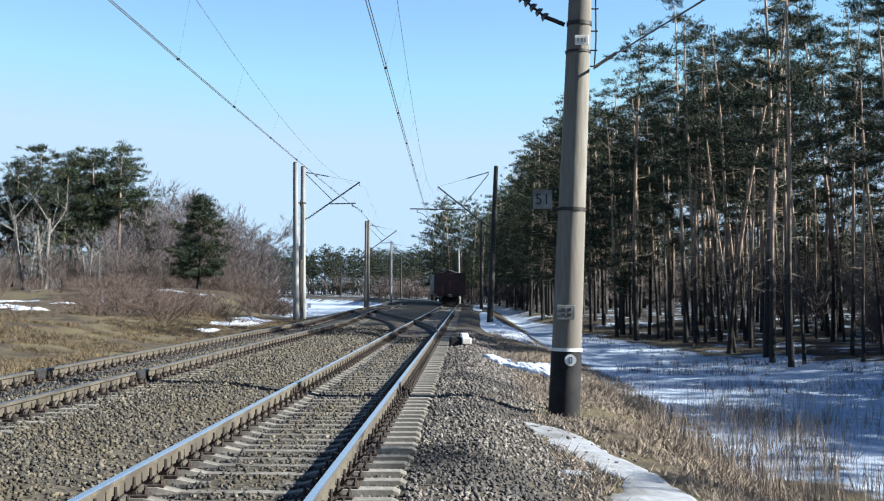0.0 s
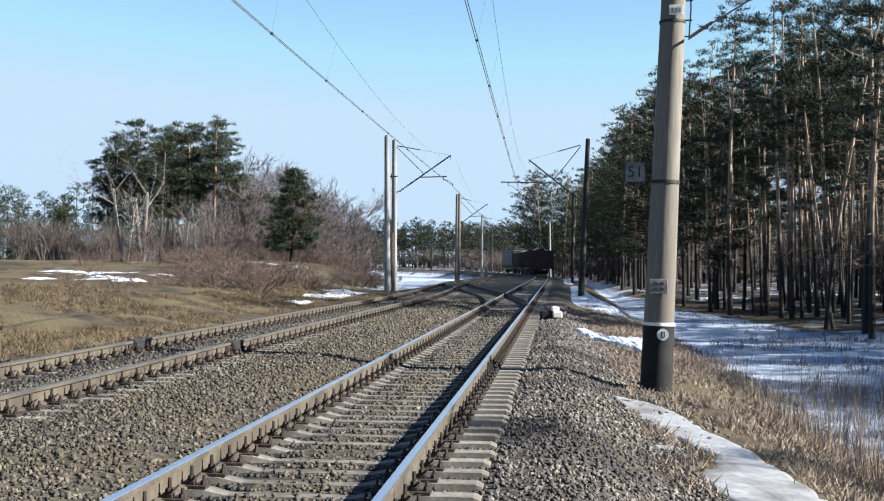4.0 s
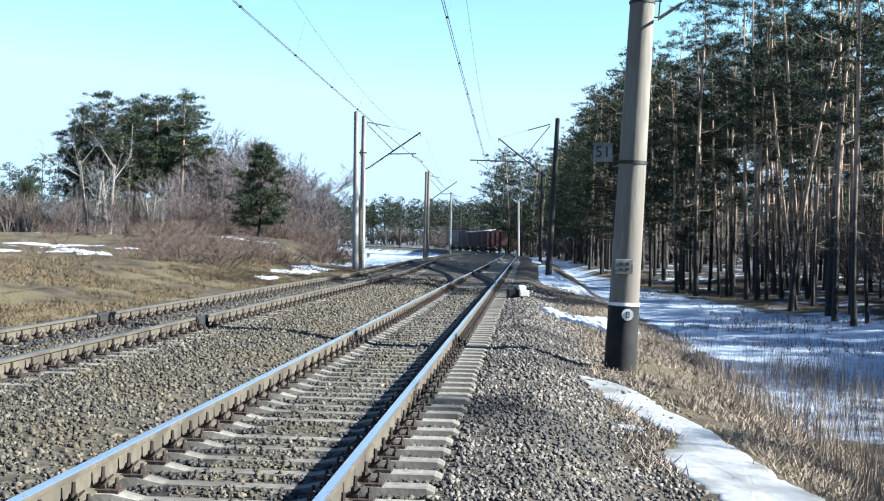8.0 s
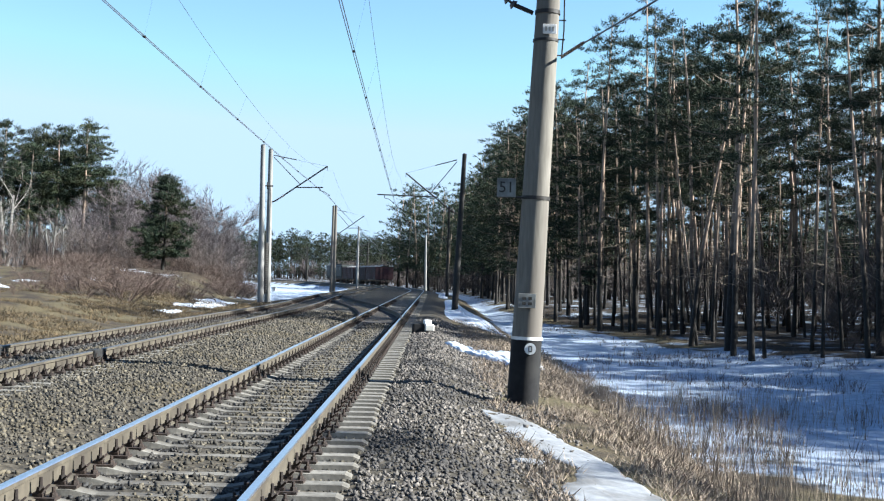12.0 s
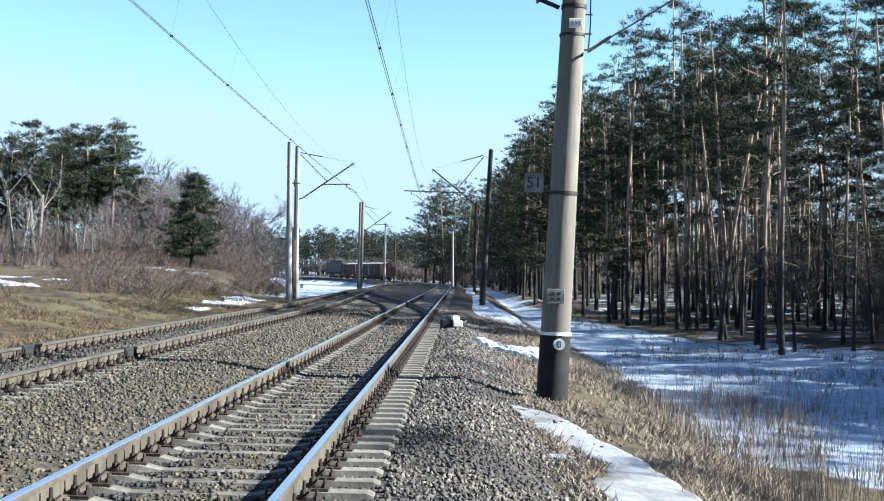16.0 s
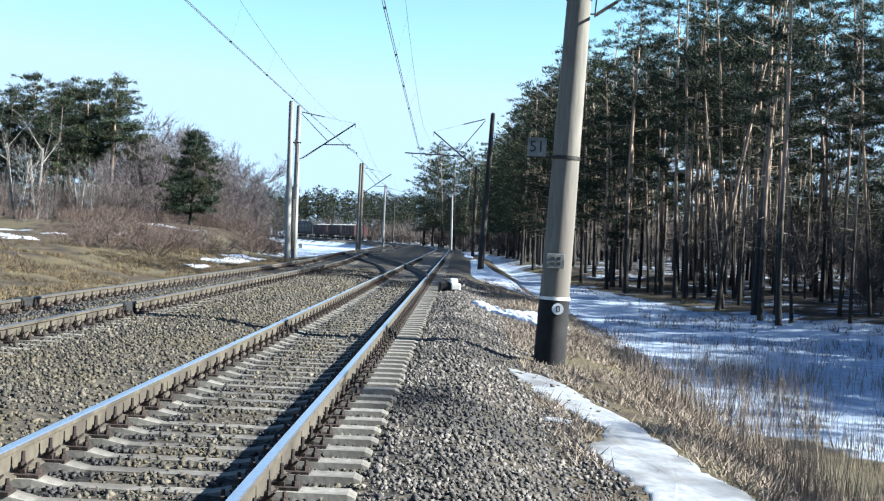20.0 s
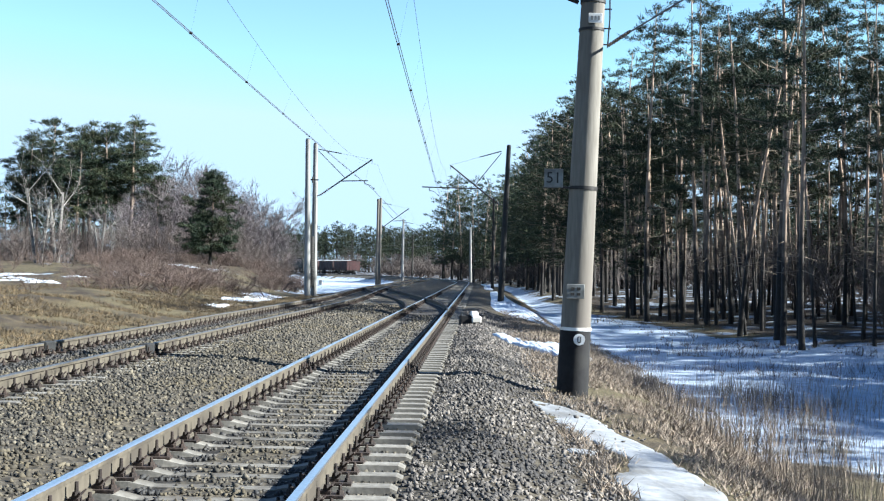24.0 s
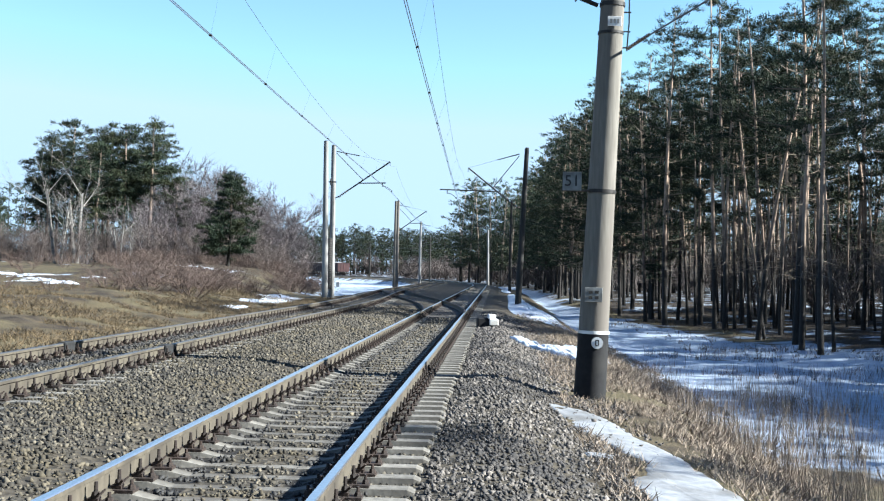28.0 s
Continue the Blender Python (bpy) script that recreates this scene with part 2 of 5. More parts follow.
def ground_material():
    """Ballast, dry grass and soil, and snow, mixed by the masks stored on the sheet and broken up by noise."""
    m = bpy.data.materials.new("ground_mixed")
    m.use_nodes = True
    nt = m.node_tree
    n, l = nt.nodes, nt.links
    p = n["Principled BSDF"]
    tc = n.new("ShaderNodeTexCoord")

    def noise_(scale, detail=6, src=tc.outputs["Object"]):
        t = n.new("ShaderNodeTexNoise")
        t.inputs["Scale"].default_value, t.inputs["Detail"].default_value = scale, detail
        l.new(src, t.inputs["Vector"])
        return t.outputs["Fac"]

    def ramp_(fac, *stops):
        r = n.new("ShaderNodeValToRGB")
        while len(r.color_ramp.elements) < len(stops):
            r.color_ramp.elements.new(0.5)
        for e, (pos, c) in zip(r.color_ramp.elements, stops):
            e.position, e.color = pos, (*c, 1)
        l.new(fac, r.inputs[0])
        return r.outputs[0]

    def mix_(fac, a, b):
        x = n.new("ShaderNodeMix")
        x.data_type = 'RGBA'
        l.new(fac, x.inputs[0])
        l.new(a, x.inputs[6])
        l.new(b, x.inputs[7])
        return x.outputs[2]

    def math_(op, a, b):
        x = n.new("ShaderNodeMath")
        x.operation = op
        for i, v in enumerate((a, b)):
            if isinstance(v, (int, float)):
                x.inputs[i].default_value = v
            else:
                l.new(v, x.inputs[i])
        return x.outputs[0]

    vor = n.new("ShaderNodeTexVoronoi")
    vor.inputs["Scale"].default_value = 17
    l.new(tc.outputs["Object"], vor.inputs["Vector"])
    sep = n.new("ShaderNodeSeparateColor")
    l.new(vor.outputs["Color"], sep.inputs[0])
    gravel = ramp_(sep.outputs[0], (0.0, (0.0105, 0.0090, 0.0068)), (0.45, (0.032, 0.0272, 0.0198)), (1.0, (0.072, 0.061, 0.045)))
    patch = ramp_(noise_(0.9, 5), (0.42, (0.0415, 0.0352, 0.0265)), (0.66, (0.0672, 0.0551, 0.0364)))
    half = n.new("ShaderNodeValue")
    half.outputs[0].default_value = 0.35
    gravel = mix_(half.outputs[0], gravel, patch)
    soil = ramp_(noise_(1.6, 8), (0.32, (0.0135, 0.0100, 0.0070)), (0.5, (0.034, 0.026, 0.0160)), (0.7, (0.066, 0.051, 0.0290)))
    soil = mix_(ramp_(noise_(0.28, 5), (0.45, (0, 0, 0)), (0.56, (1, 1, 1))), soil, ramp_(noise_(14, 4), (0.3, (0.0346, 0.0277, 0.0145)), (0.7, (0.092, 0.0761, 0.0398))))
    snow = ramp_(noise_(3, 6), (0.3, (0.19, 0.23, 0.29)), (0.7, (0.34, 0.39, 0.46)))

    def mask(name, scale, soft):
        at = n.new("ShaderNodeAttribute")
        at.attribute_name = name
        s = math_('ADD', at.outputs["Fac"], math_('MULTIPLY', math_('SUBTRACT', noise_(scale, 7), 0.5), soft))
        r = n.new("ShaderNodeMapRange")
        r.inputs[1].default_value, r.inputs[2].default_value = 0.44, 0.56
        l.new(s, r.inputs[0])
        return r.outputs[0]

    # Needle floor of the wood, darkened to carry the deep shade there.
    litter = ramp_(noise_(5, 6), (0.3, (0.012, 0.0095, 0.007)), (0.7, (0.035, 0.026, 0.018)))
    soil = mix_(mask("litter", 0.8, 0.8), soil, litter)
    # Dark band along the rails: staining and painted rail shadow in one colour.
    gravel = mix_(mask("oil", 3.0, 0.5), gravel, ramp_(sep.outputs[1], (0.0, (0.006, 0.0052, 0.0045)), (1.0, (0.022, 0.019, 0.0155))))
    col = mix_(mask("gravel", 2.2, 0.7), soil, gravel)
    col = mix_(mask("snow", 0.45, 1.5), col, snow)
    l.new(col, p.inputs["Base Color"])
    p.inputs["Roughness"].default_value = 0.92
    p.inputs["Specular IOR Level"].default_value = 0.2
    b = n.new("ShaderNodeBump")
    b.inputs["Strength"].default_value, b.inputs["Distance"].default_value = 0.6, 0.03
    l.new(math_('ADD', vor.outputs["Distance"], noise_(9, 6)), b.inputs["Height"])
    l.new(b.outputs[0], p.inputs["Normal"])
    return m


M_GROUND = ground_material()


# ---------------------------------------------------------------- builders
def mesh_object(name, verts, faces, material, parent=None, label="", smooth=False):
    me = bpy.data.meshes.new(name)
    me.from_pydata([tuple(v) for v in verts], [], faces)
    me.update()
    me.materials.append(material)
    if smooth:
        me.polygons.foreach_set("use_smooth", [len(p.vertices) == 4 for p in me.polygons])
    ob = new(name, me)
    if parent:
        ob.parent = parent
    if label:
        tagged(ob, label)
    return ob


def part(name, bm, material, parent=None, label="", smooth=False):
    me = bpy.data.meshes.new(name)
    bm.to_mesh(me)
    bm.free()
    me.materials.append(material)
    if smooth:
        me.polygons.foreach_set("use_smooth", [len(p.vertices) == 4 for p in me.polygons])
        rims = {k for p in me.polygons if len(p.vertices) != 4 for k in p.edge_keys}
        for e in me.edges:
            e.use_edge_sharp = e.key in rims
    ob = new(name, me)
    if parent:
        ob.parent = parent
    if label:
        tagged(ob, label)
    return ob


def thing(name, label, category, group="", kind="", at=None):
    ob = new(name)
    ob.empty_display_size = 0.2
    if at is not None:
        ob.matrix_basis = at
    return tagged(ob, label, category, group, kind)


def add_box(bm, centre, size, bevel=0.0, turn=None):
    m = Matrix.Translation(centre) @ (turn.to_4x4() if turn else Matrix()) @ Matrix.Diagonal((*size, 1))
    made = bmesh.ops.create_cube(bm, size=1.0, matrix=m)
    if bevel:
        edges = {e for v in made["verts"] for e in v.link_edges}
        bmesh.ops.bevel(bm, geom=list(edges), offset=bevel, segments=1, affect='EDGES')


def add_rod(bm, a, b, r1, r2=None, sides=8):
    a, b = Vector(a), Vector(b)
    d = b - a
    m = Matrix.Translation((a + b) / 2) @ d.to_track_quat('Z', 'Y').to_matrix().to_4x4()
    bmesh.ops.create_cone(bm, cap_ends=True, segments=sides, radius1=r1, radius2=r1 if r2 is None else r2, depth=d.length, matrix=m)


def rod(name, a, b, r1, material, parent=None, r2=None, sides=8, label=""):
    bm = bmesh.new()
    add_rod(bm, a, b, r1, r2, sides)
    return part(name, bm, material, parent, label, smooth=sides > 8)


def box(name, centre, size, material, parent=None, bevel=0.0, label="", turn=None):
    bm = bmesh.new()
    add_box(bm, centre, size, bevel, turn)
    return part(name, bm, material, parent, label)


def tube_line(name, pts, radius, material, parent=None, label="", sides=5):
    """A wire along points."""
    verts, faces = [], []
    pts = [Vector(p) for p in pts]
    for i, p in enumerate(pts):
        d = (pts[min(i + 1, len(pts) - 1)] - pts[max(i - 1, 0)]).normalized()
        u = d.cross(Vector((0, 0, 1)) if abs(d.z) < 0.9 else Vector((1, 0, 0))).normalized()
        w = d.cross(u)
        for k in range(sides):
            a = 2 * math.pi * k / sides
            verts.append(p + u * (math.cos(a) * radius) + w * (math.sin(a) * radius))
    for i in range(len(pts) - 1):
        for k in range(sides):
            a, b = i * sides + k, i * sides + (k + 1) % sides
            faces.append((a, b, b + sides, a + sides))
    return mesh_object(name, verts, faces, material, parent, label)


def cloud_mesh(name, base_v, base_f, centres, sizes, turns, material, squash=None, parent=None):
    """One mesh of many copies of a small form."""
    n, k = len(centres), len(base_v)
    bv = np.asarray(base_v, float)
    v = np.einsum('nij,kj->nki', turns, bv) * np.asarray(sizes)[:, None, None]
    if squash is not None:
        v[:, :, 2] *= squash
    v += np.asarray(centres)[:, None, :]
    f = np.asarray(base_f, int)
    faces = (f[None] + (np.arange(n) * k)[:, None, None]).reshape(-1)
    me = bpy.data.meshes.new(name)
    me.vertices.add(n * k)
    me.vertices.foreach_set("co", v.reshape(-1).astype(np.float32))
    nf, side = n * len(f), f.shape[1]
    me.loops.add(nf * side)
    me.loops.foreach_set("vertex_index", faces.astype(np.int32))
    me.polygons.add(nf)
    me.polygons.foreach_set("loop_start", (np.arange(nf) * side).astype(np.int32))
    me.update(calc_edges=True)
    me.materials.append(material)
    ob = new(name, me)
    if parent:
        ob.parent = parent
    return ob


def random_turns(rng, n):
    q = rng.normal(size=(n, 4))
    q /= np.linalg.norm(q, axis=1)[:, None]
    w, x, y, z = q.T
    return np.stack([1 - 2 * (y * y + z * z), 2 * (x * y - z * w), 2 * (x * z + y * w),
                     2 * (x * y + z * w), 1 - 2 * (x * x + z * z), 2 * (y * z - x * w),
                     2 * (x * z - y * w), 2 * (y * z + x * w), 1 - 2 * (x * x + y * y)], -1).reshape(n, 3, 3)


# ---------------------------------------------------------------- plan of the line
BEND, RADIUS = 143.0, 448.0          # the line is straight as far as BEND, then turns left
LEFT_Z = 0.16                        # the second track lies a little higher


def smooth(a, b, v):
    t = min(1.0, max(0.0, (v - a) / (b - a)))
    return t * t * (3 - 2 * t)


def line(s, off=0.0):
    """The point of the line at s metres, off metres to its right, and its heading to the left of +y."""
    if s <= BEND:
        return off, s, 0.0
    a = (s - BEND) / RADIUS
    r = RADIUS + off
    return -RADIUS + r * math.cos(a), BEND + r * math.sin(a), a


def left_off(s):
    return -4.1 - 1.5 * smooth(44, 95, s) - 0.6 * smooth(95, 150, s) + 1.4 * smooth(146, 192, s)


def along(y):
    """s of the line at the distance y ahead."""
    if y <= BEND:
        return y
    return BEND + RADIUS * math.asin(min(0.95, (y - BEND) / RADIUS))


WOOD_EDGE = ((-50, 36), (26, 36), (34, 32), (40, 19), (46, 15.2), (58, 14.2), (71, 12.6), (82, 10.2), (95, 9.1), (120, 8.9), (150, 9.3), (200, 9.8), (240, 6.4), (300, 7.0), (420, 9.5), (700, 12))


def wood_off(s):
    """How far right of the line the pine wood begins."""
    for (a, p), (b, q) in zip(WOOD_EDGE, WOOD_EDGE[1:]):
        if s <= b:
            return p + (q - p) * max(0.0, (s - a) / (b - a))
    return WOOD_EDGE[-1][1]


def ground_height(x, y):
    """Height and the shares of ballast and snow."""
    s = along(y)
    cx = line(s)[0]
    d = (x - cx) * (math.cos((s - BEND) / RADIUS) if s > BEND else 1)
    lo = left_off(s)
    nz = noise.noise((x * 0.35, y * 0.35, 0)) * 0.05 + noise.noise((x * 0.07, y * 0.07, 3)) * 0.12
    bed = -0.232 + 0.03 * smooth(1.2, 1.5, abs(d)) + 0.010 * (1 - smooth(0.3, 0.55, abs(d)))
    if d > 1.5:                                   # right shoulder, bank and field
        z = -0.205 + 0.02 * smooth(1.5, 1.8, d) - 0.24 * smooth(1.85, 2.95, d) - 0.08 * smooth(2.7, 4.3, d)
        z -= 0.85 * smooth(4.0, 6.4, d)
        z += 0.35 * smooth(12, 20, d) + 0.6 * smooth(20, 60, d)
        z += 0.75 * smooth(72, 102, y) * smooth(5, 9, d)
        z += nz * smooth(2.0, 5.0, d)
        g = 1 - smooth(2.3, 3.3, d)
        w = 0.05 * smooth(3.4, 4.2, d) + 0.78 * smooth(4.9, 6.4, d) * (1 - 0.58 * smooth(wood_off(s) - 1, wood_off(s) + 4, d))
        w -= 0.60 * (1 - smooth(14, 23, y)) * (1 - smooth(15, 22, d))
        w -= 0.45 * smooth(-2.6, -1.2, d - wood_off(s)) * (1 - smooth(1.0, 3.5, d - wood_off(s))) * smooth(48, 56, y)
    elif d > lo - 1.7:                            # the bed of both tracks
        z = bed
        if d < -0.86 and d > lo + 1.3:
            t = smooth(-1.0, lo + 1.45, d)
            z = bed + (-0.150 - bed) * smooth(0.86, 1.12, -d) + (LEFT_Z - 0.055) * t + 0.04 * math.sin(math.pi * t)
        elif d <= lo + 1.3:
            z = -0.205 + LEFT_Z
        g, w = 1.0, 0.0
    else:                                         # left side
        e = lo - 1.7 - d
        z = -0.205 + LEFT_Z - 0.25 * smooth(0, 1.2, e)
        hill = smooth(0.9, 7.2, e - 0.055 * max(0, y - 40)) * (1 - smooth(112, 135, y))
        z += hill * (0.70 + 1.05 * smooth(58, 100, y) * smooth(3, 14, e) + nz * 3) + (nz + 0.10 * noise.noise((x * .8, y * .5, 9)) + 0.05 * noise.noise((x * 2.1, y * 1.5, 4))) * smooth(0.8, 3, e)
        z -= 0.8 * smooth(80, 105, y) * smooth(0.5, 3.5, e) * (1 - hill)
        g = 1 - smooth(0.2, 1.3, e)
        w = 0.80 * smooth(74, 92, y) * smooth(0.8, 3, e) * (1 - smooth(0.1, 0.5, hill))
        w += 0.24 * smooth(0.75, 0.98, hill) * smooth(56, 70, y) + 0.30 * smooth(0.6, 1.6, e) * (1 - smooth(2.2, 4.0, e)) * smooth(38, 55, y)
    far = smooth(600, 900, math.hypot(x, y))
    return z * (1 - far) - 0.5 * far, g, max(0.0, w)


def build_ground():
    xs = sorted({round(v, 3) for v in
                 [-2600, -1800, -1200, -900, -700, -550, -430, -340, -270, -220] + list(np.arange(-180, -40, 6)) + list(np.arange(-40, -12, 1.0))
                 + list(np.arange(-12, -6, 0.25)) + list(np.arange(-6, 1.5, 0.15)) + list(np.arange(1.5, 8, 0.25)) + list(np.arange(8, 30, 0.8)) + list(np.arange(30, 120, 6))
                 + [130, 170, 220, 300, 400, 550, 800, 1200, 1800, 2600]})
    ys = sorted({round(v, 3) for v in
                 [-2600, -1500, -800, -400, -200, -100, -60, -40, -25, -15, -8, -4, 0] + list(np.arange(1, 4, 1.0)) + list(np.arange(4, 30, 0.3))
                 + list(np.arange(30, 80, 0.8)) + list(np.arange(80, 200, 2.5)) + list(np.arange(200, 520, 6))
                 + [540, 600, 700, 850, 1100, 1500, 2000, 2800, 3800]})
    verts, g, w, lit, oil = [], [], [], [], []
    for y in ys:
        for x in xs:
            z, a, b = ground_height(x, y)
            verts.append((x, y, z))
            g.append(a)
            w.append(b)
            s = along(y)
            edge = line(s, wood_off(s))[0]
            # Distance to the rails sets the band of painted rail shadow.
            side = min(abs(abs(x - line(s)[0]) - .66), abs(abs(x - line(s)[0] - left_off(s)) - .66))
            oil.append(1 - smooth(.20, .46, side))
            # Share of the shade-darkened floor, from the wood's edge inwards.
            lit.append(smooth(edge - 1.0, edge + 2.0, x) * smooth(32, 38, y))
    nx = len(xs)
    faces = [(j * nx + i, j * nx + i + 1, (j + 1) * nx + i + 1, (j + 1) * nx + i) for j in range(len(ys) - 1) for i in range(nx - 1)]
    ob = mesh_object("ground", verts, faces, M_GROUND, smooth=True)
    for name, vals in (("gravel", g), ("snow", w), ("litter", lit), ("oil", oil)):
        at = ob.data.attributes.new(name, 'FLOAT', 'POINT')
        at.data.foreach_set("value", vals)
    return tagged(ob, "railway ballast, dry grass and old snow beside the tracks", "ground", kind="structure")


ground = build_ground()


def zg(x, y):
    return ground_height(x, y)[0]


# ---------------------------------------------------------------- tracks
RAIL_PROFILE = [(-0.075, -0.18), (0.075, -0.18), (0.075, -0.168), (0.012, -0.150), (0.010, -0.050), (0.036, -0.038), (0.036, -0.008),
                (0.028, 0.0), (-0.028, 0.0), (-0.036, -0.008), (-0.036, -0.038), (-0.010, -0.050), (-0.012, -0.150), (-0.075, -0.168)]


def rail(name, path, parent):
    """A rail swept along (x, y, z, heading) rows; the running surface is polished."""
    k = len(RAIL_PROFILE)
    verts, faces, mats = [], [], []
    for x, y, z, a in path:
        for px, pz in RAIL_PROFILE:
            verts.append((x + px * math.cos(a), y + px * math.sin(a), z + pz))
    for i in range(len(path) - 1):
        for j in range(k):
            b, c = i * k + j, i * k + (j + 1) % k
            faces.append((b, c, c + k, b + k))
            mats.append(1 if j in (6, 7, 8) else 0)
    faces += [tuple(range(k - 1, -1, -1)), tuple(range((len(path) - 1) * k, len(path) * k))]
    mats += [0, 0]
    ob = mesh_object(name, verts, faces, M_RAIL, parent)
    ob.data.materials.append(M_RAILTOP)
    ob.data.polygons.foreach_set("material_index", mats)
    return ob


def track_rows(offset, z, s0, s1, side):
    rows, s = [], s0
    while s <= s1:
        o = offset(s) if callable(offset) else offset
        slope = ((offset(s + 1) - offset(s - 1)) / 2) if callable(offset) else 0.0
        x, y, a = line(s, o + side * 0.798)
        rows.append((x, y, z, a - math.atan(slope)))
        s += 2.0 if s < 120 else 5.0
    return rows


def sleeper_mesh():
    """A prestressed concrete sleeper: high shoulders under the rails, lower and narrower in the middle."""
    verts, faces = [], []
    sec = [(-1.35, .125, -.20), (-1.30, .13, -.178), (-0.62, .125, -.178), (-0.45, .105, -.215), (0.45, .105, -.215), (0.62, .125, -.178), (1.30, .13, -.178), (1.35, .125, -.20)]
    for x, w, t in sec:
        verts += [(x, -w, -.36), (x, w, -.36), (x, w * .72, t), (x, -w * .72, t)]
    for i in range(len(sec) - 1):
        for j in range(4):
            a, b = i * 4 + j, i * 4 + (j + 1) % 4
            faces.append((a, b, b + 4, a + 4))
    faces += [(0, 1, 2, 3), (31, 30, 29, 28)]
    me = bpy.data.meshes.new("sleeper")
    me.from_pydata(verts, [], faces)
    me.materials.append(M_SLEEPER)
    return me


def fastener_mesh():
    """A tie plate with clamp, bolt and coil on one side of the rail foot."""
    bm = bmesh.new()
    add_box(bm, (0.035, 0, -.172), (0.17, 0.15, 0.022))
    add_box(bm, (-0.012, 0, -.148), (0.075, 0.075, 0.026))
    add_rod(bm, (0.0, 0, -.14), (0.0, 0, -.028), 0.017, 0.012, 6)
    add_rod(bm, (0.0, 0, -.136), (0.0, 0, -.096), 0.036, 0.026, 6)
    for k in (-1, 1):
        add_rod(bm, (0.01, k * .03, -.125), (0.045, k * .062, -.088), 0.011, 0.007, 5)
    add_rod(bm, (0.09, 0, -.165), (0.09, 0, -.095), 0.016, 0.012, 6)
    add_rod(bm, (0.09, 0, -.160), (0.09, 0, -.132), 0.030, 0.024, 6)
    me = bpy.data.meshes.new("fastener")
    bm.to_mesh(me)
    bm.free()
    me.materials.append(M_RUST)
    return me


SLEEPER, FASTENER = sleeper_mesh(), fastener_mesh()
PITCH = 0.494


def mesh_arrays(me):
    me.calc_loop_triangles()
    v = np.array([tuple(p.co) for p in me.vertices])
    f = np.array([tuple(t.vertices) for t in me.loop_triangles])
    return v, f


def z_turns(angles):
    c, s = np.cos(angles), np.sin(angles)
    o, i = np.zeros_like(c), np.ones_like(c)
    return np.stack([c, -s, o, s, c, o, o, o, i], -1).reshape(-1, 3, 3)


def build_track(name, label, offset, z, phase, near_count, fast_count, bury, top):
    t = thing(name, label, "railway track", kind="structure")
    for side in (-1, 1):
        made = rail("rail", track_rows(offset, z, -30, 640, side), t)
        made.data.materials[1] = top
    poses = []
    s = -30 + phase
    while s < 640:
        o = offset(s) if callable(offset) else offset
        x, y, a = line(s, o)
        poses.append((s, x, y, a))
        s += PITCH if s < 150 else PITCH * 2
    start = next(i for i, p in enumerate(poses) if p[0] > 5.0)
    rng = np.random.default_rng(5)
    rest = []
    for i, (s, x, y, a) in enumerate(poses):
        if start <= i < start + near_count:
            ob = new("sleeper", SLEEPER)
            ob.parent = t
            ob.matrix_basis = pose(x + rng.normal(0, .012), y + rng.normal(0, .012), z + rng.normal(0, .004) - bury, 0, 0, math.degrees(a) + rng.normal(0, .35))
        else:
            rest.append((x, y, z - bury, a))
    v, f = mesh_arrays(SLEEPER)
    far = cloud_mesh("far_sleepers", v, f, [r[:3] for r in rest], np.ones(len(rest)), z_turns(np.array([r[3] for r in rest])), M_SLEEPER, parent=t)
    tagged(far, kind="stuff")
    made, rest = 0, []
    for s, x, y, a in poses[start:]:
        if s > 85:
            break
        for side in (1, -1):
            for out in (1, -1):
                q = side * 0.798 + out * 0.085
                turn = a if out == 1 else a + math.pi
                where = (x + q * math.cos(a), y + q * math.sin(a), z)
                if made < fast_count:
                    ob = new("fastener", FASTENER)
                    ob.parent = t
                    ob.matrix_basis = pose(*where, 0, 0, math.degrees(turn) + rng.normal(0, 2))
                    made += 1
                else:
                    rest.append((*where, turn))
    v, f = mesh_arrays(FASTENER)
    far = cloud_mesh("far_fasteners", v, f, [r[:3] for r in rest], np.ones(len(rest)), z_turns(np.array([r[3] for r in rest])), M_RUST, parent=t)
    tagged(far, kind="stuff")
    return t


near_track = build_track("track_near", "railway track with rusty rails and pale concrete sleepers in ballast", 0.0, 0.0, 0.294, 120, 300, 0.0, M_RAILTOP)
left_track = build_track("track_second", "railway track with half-buried concrete sleepers in ballast", left_off, LEFT_Z, 0.20, 110, 300, 0.012, M_RAILDULL)


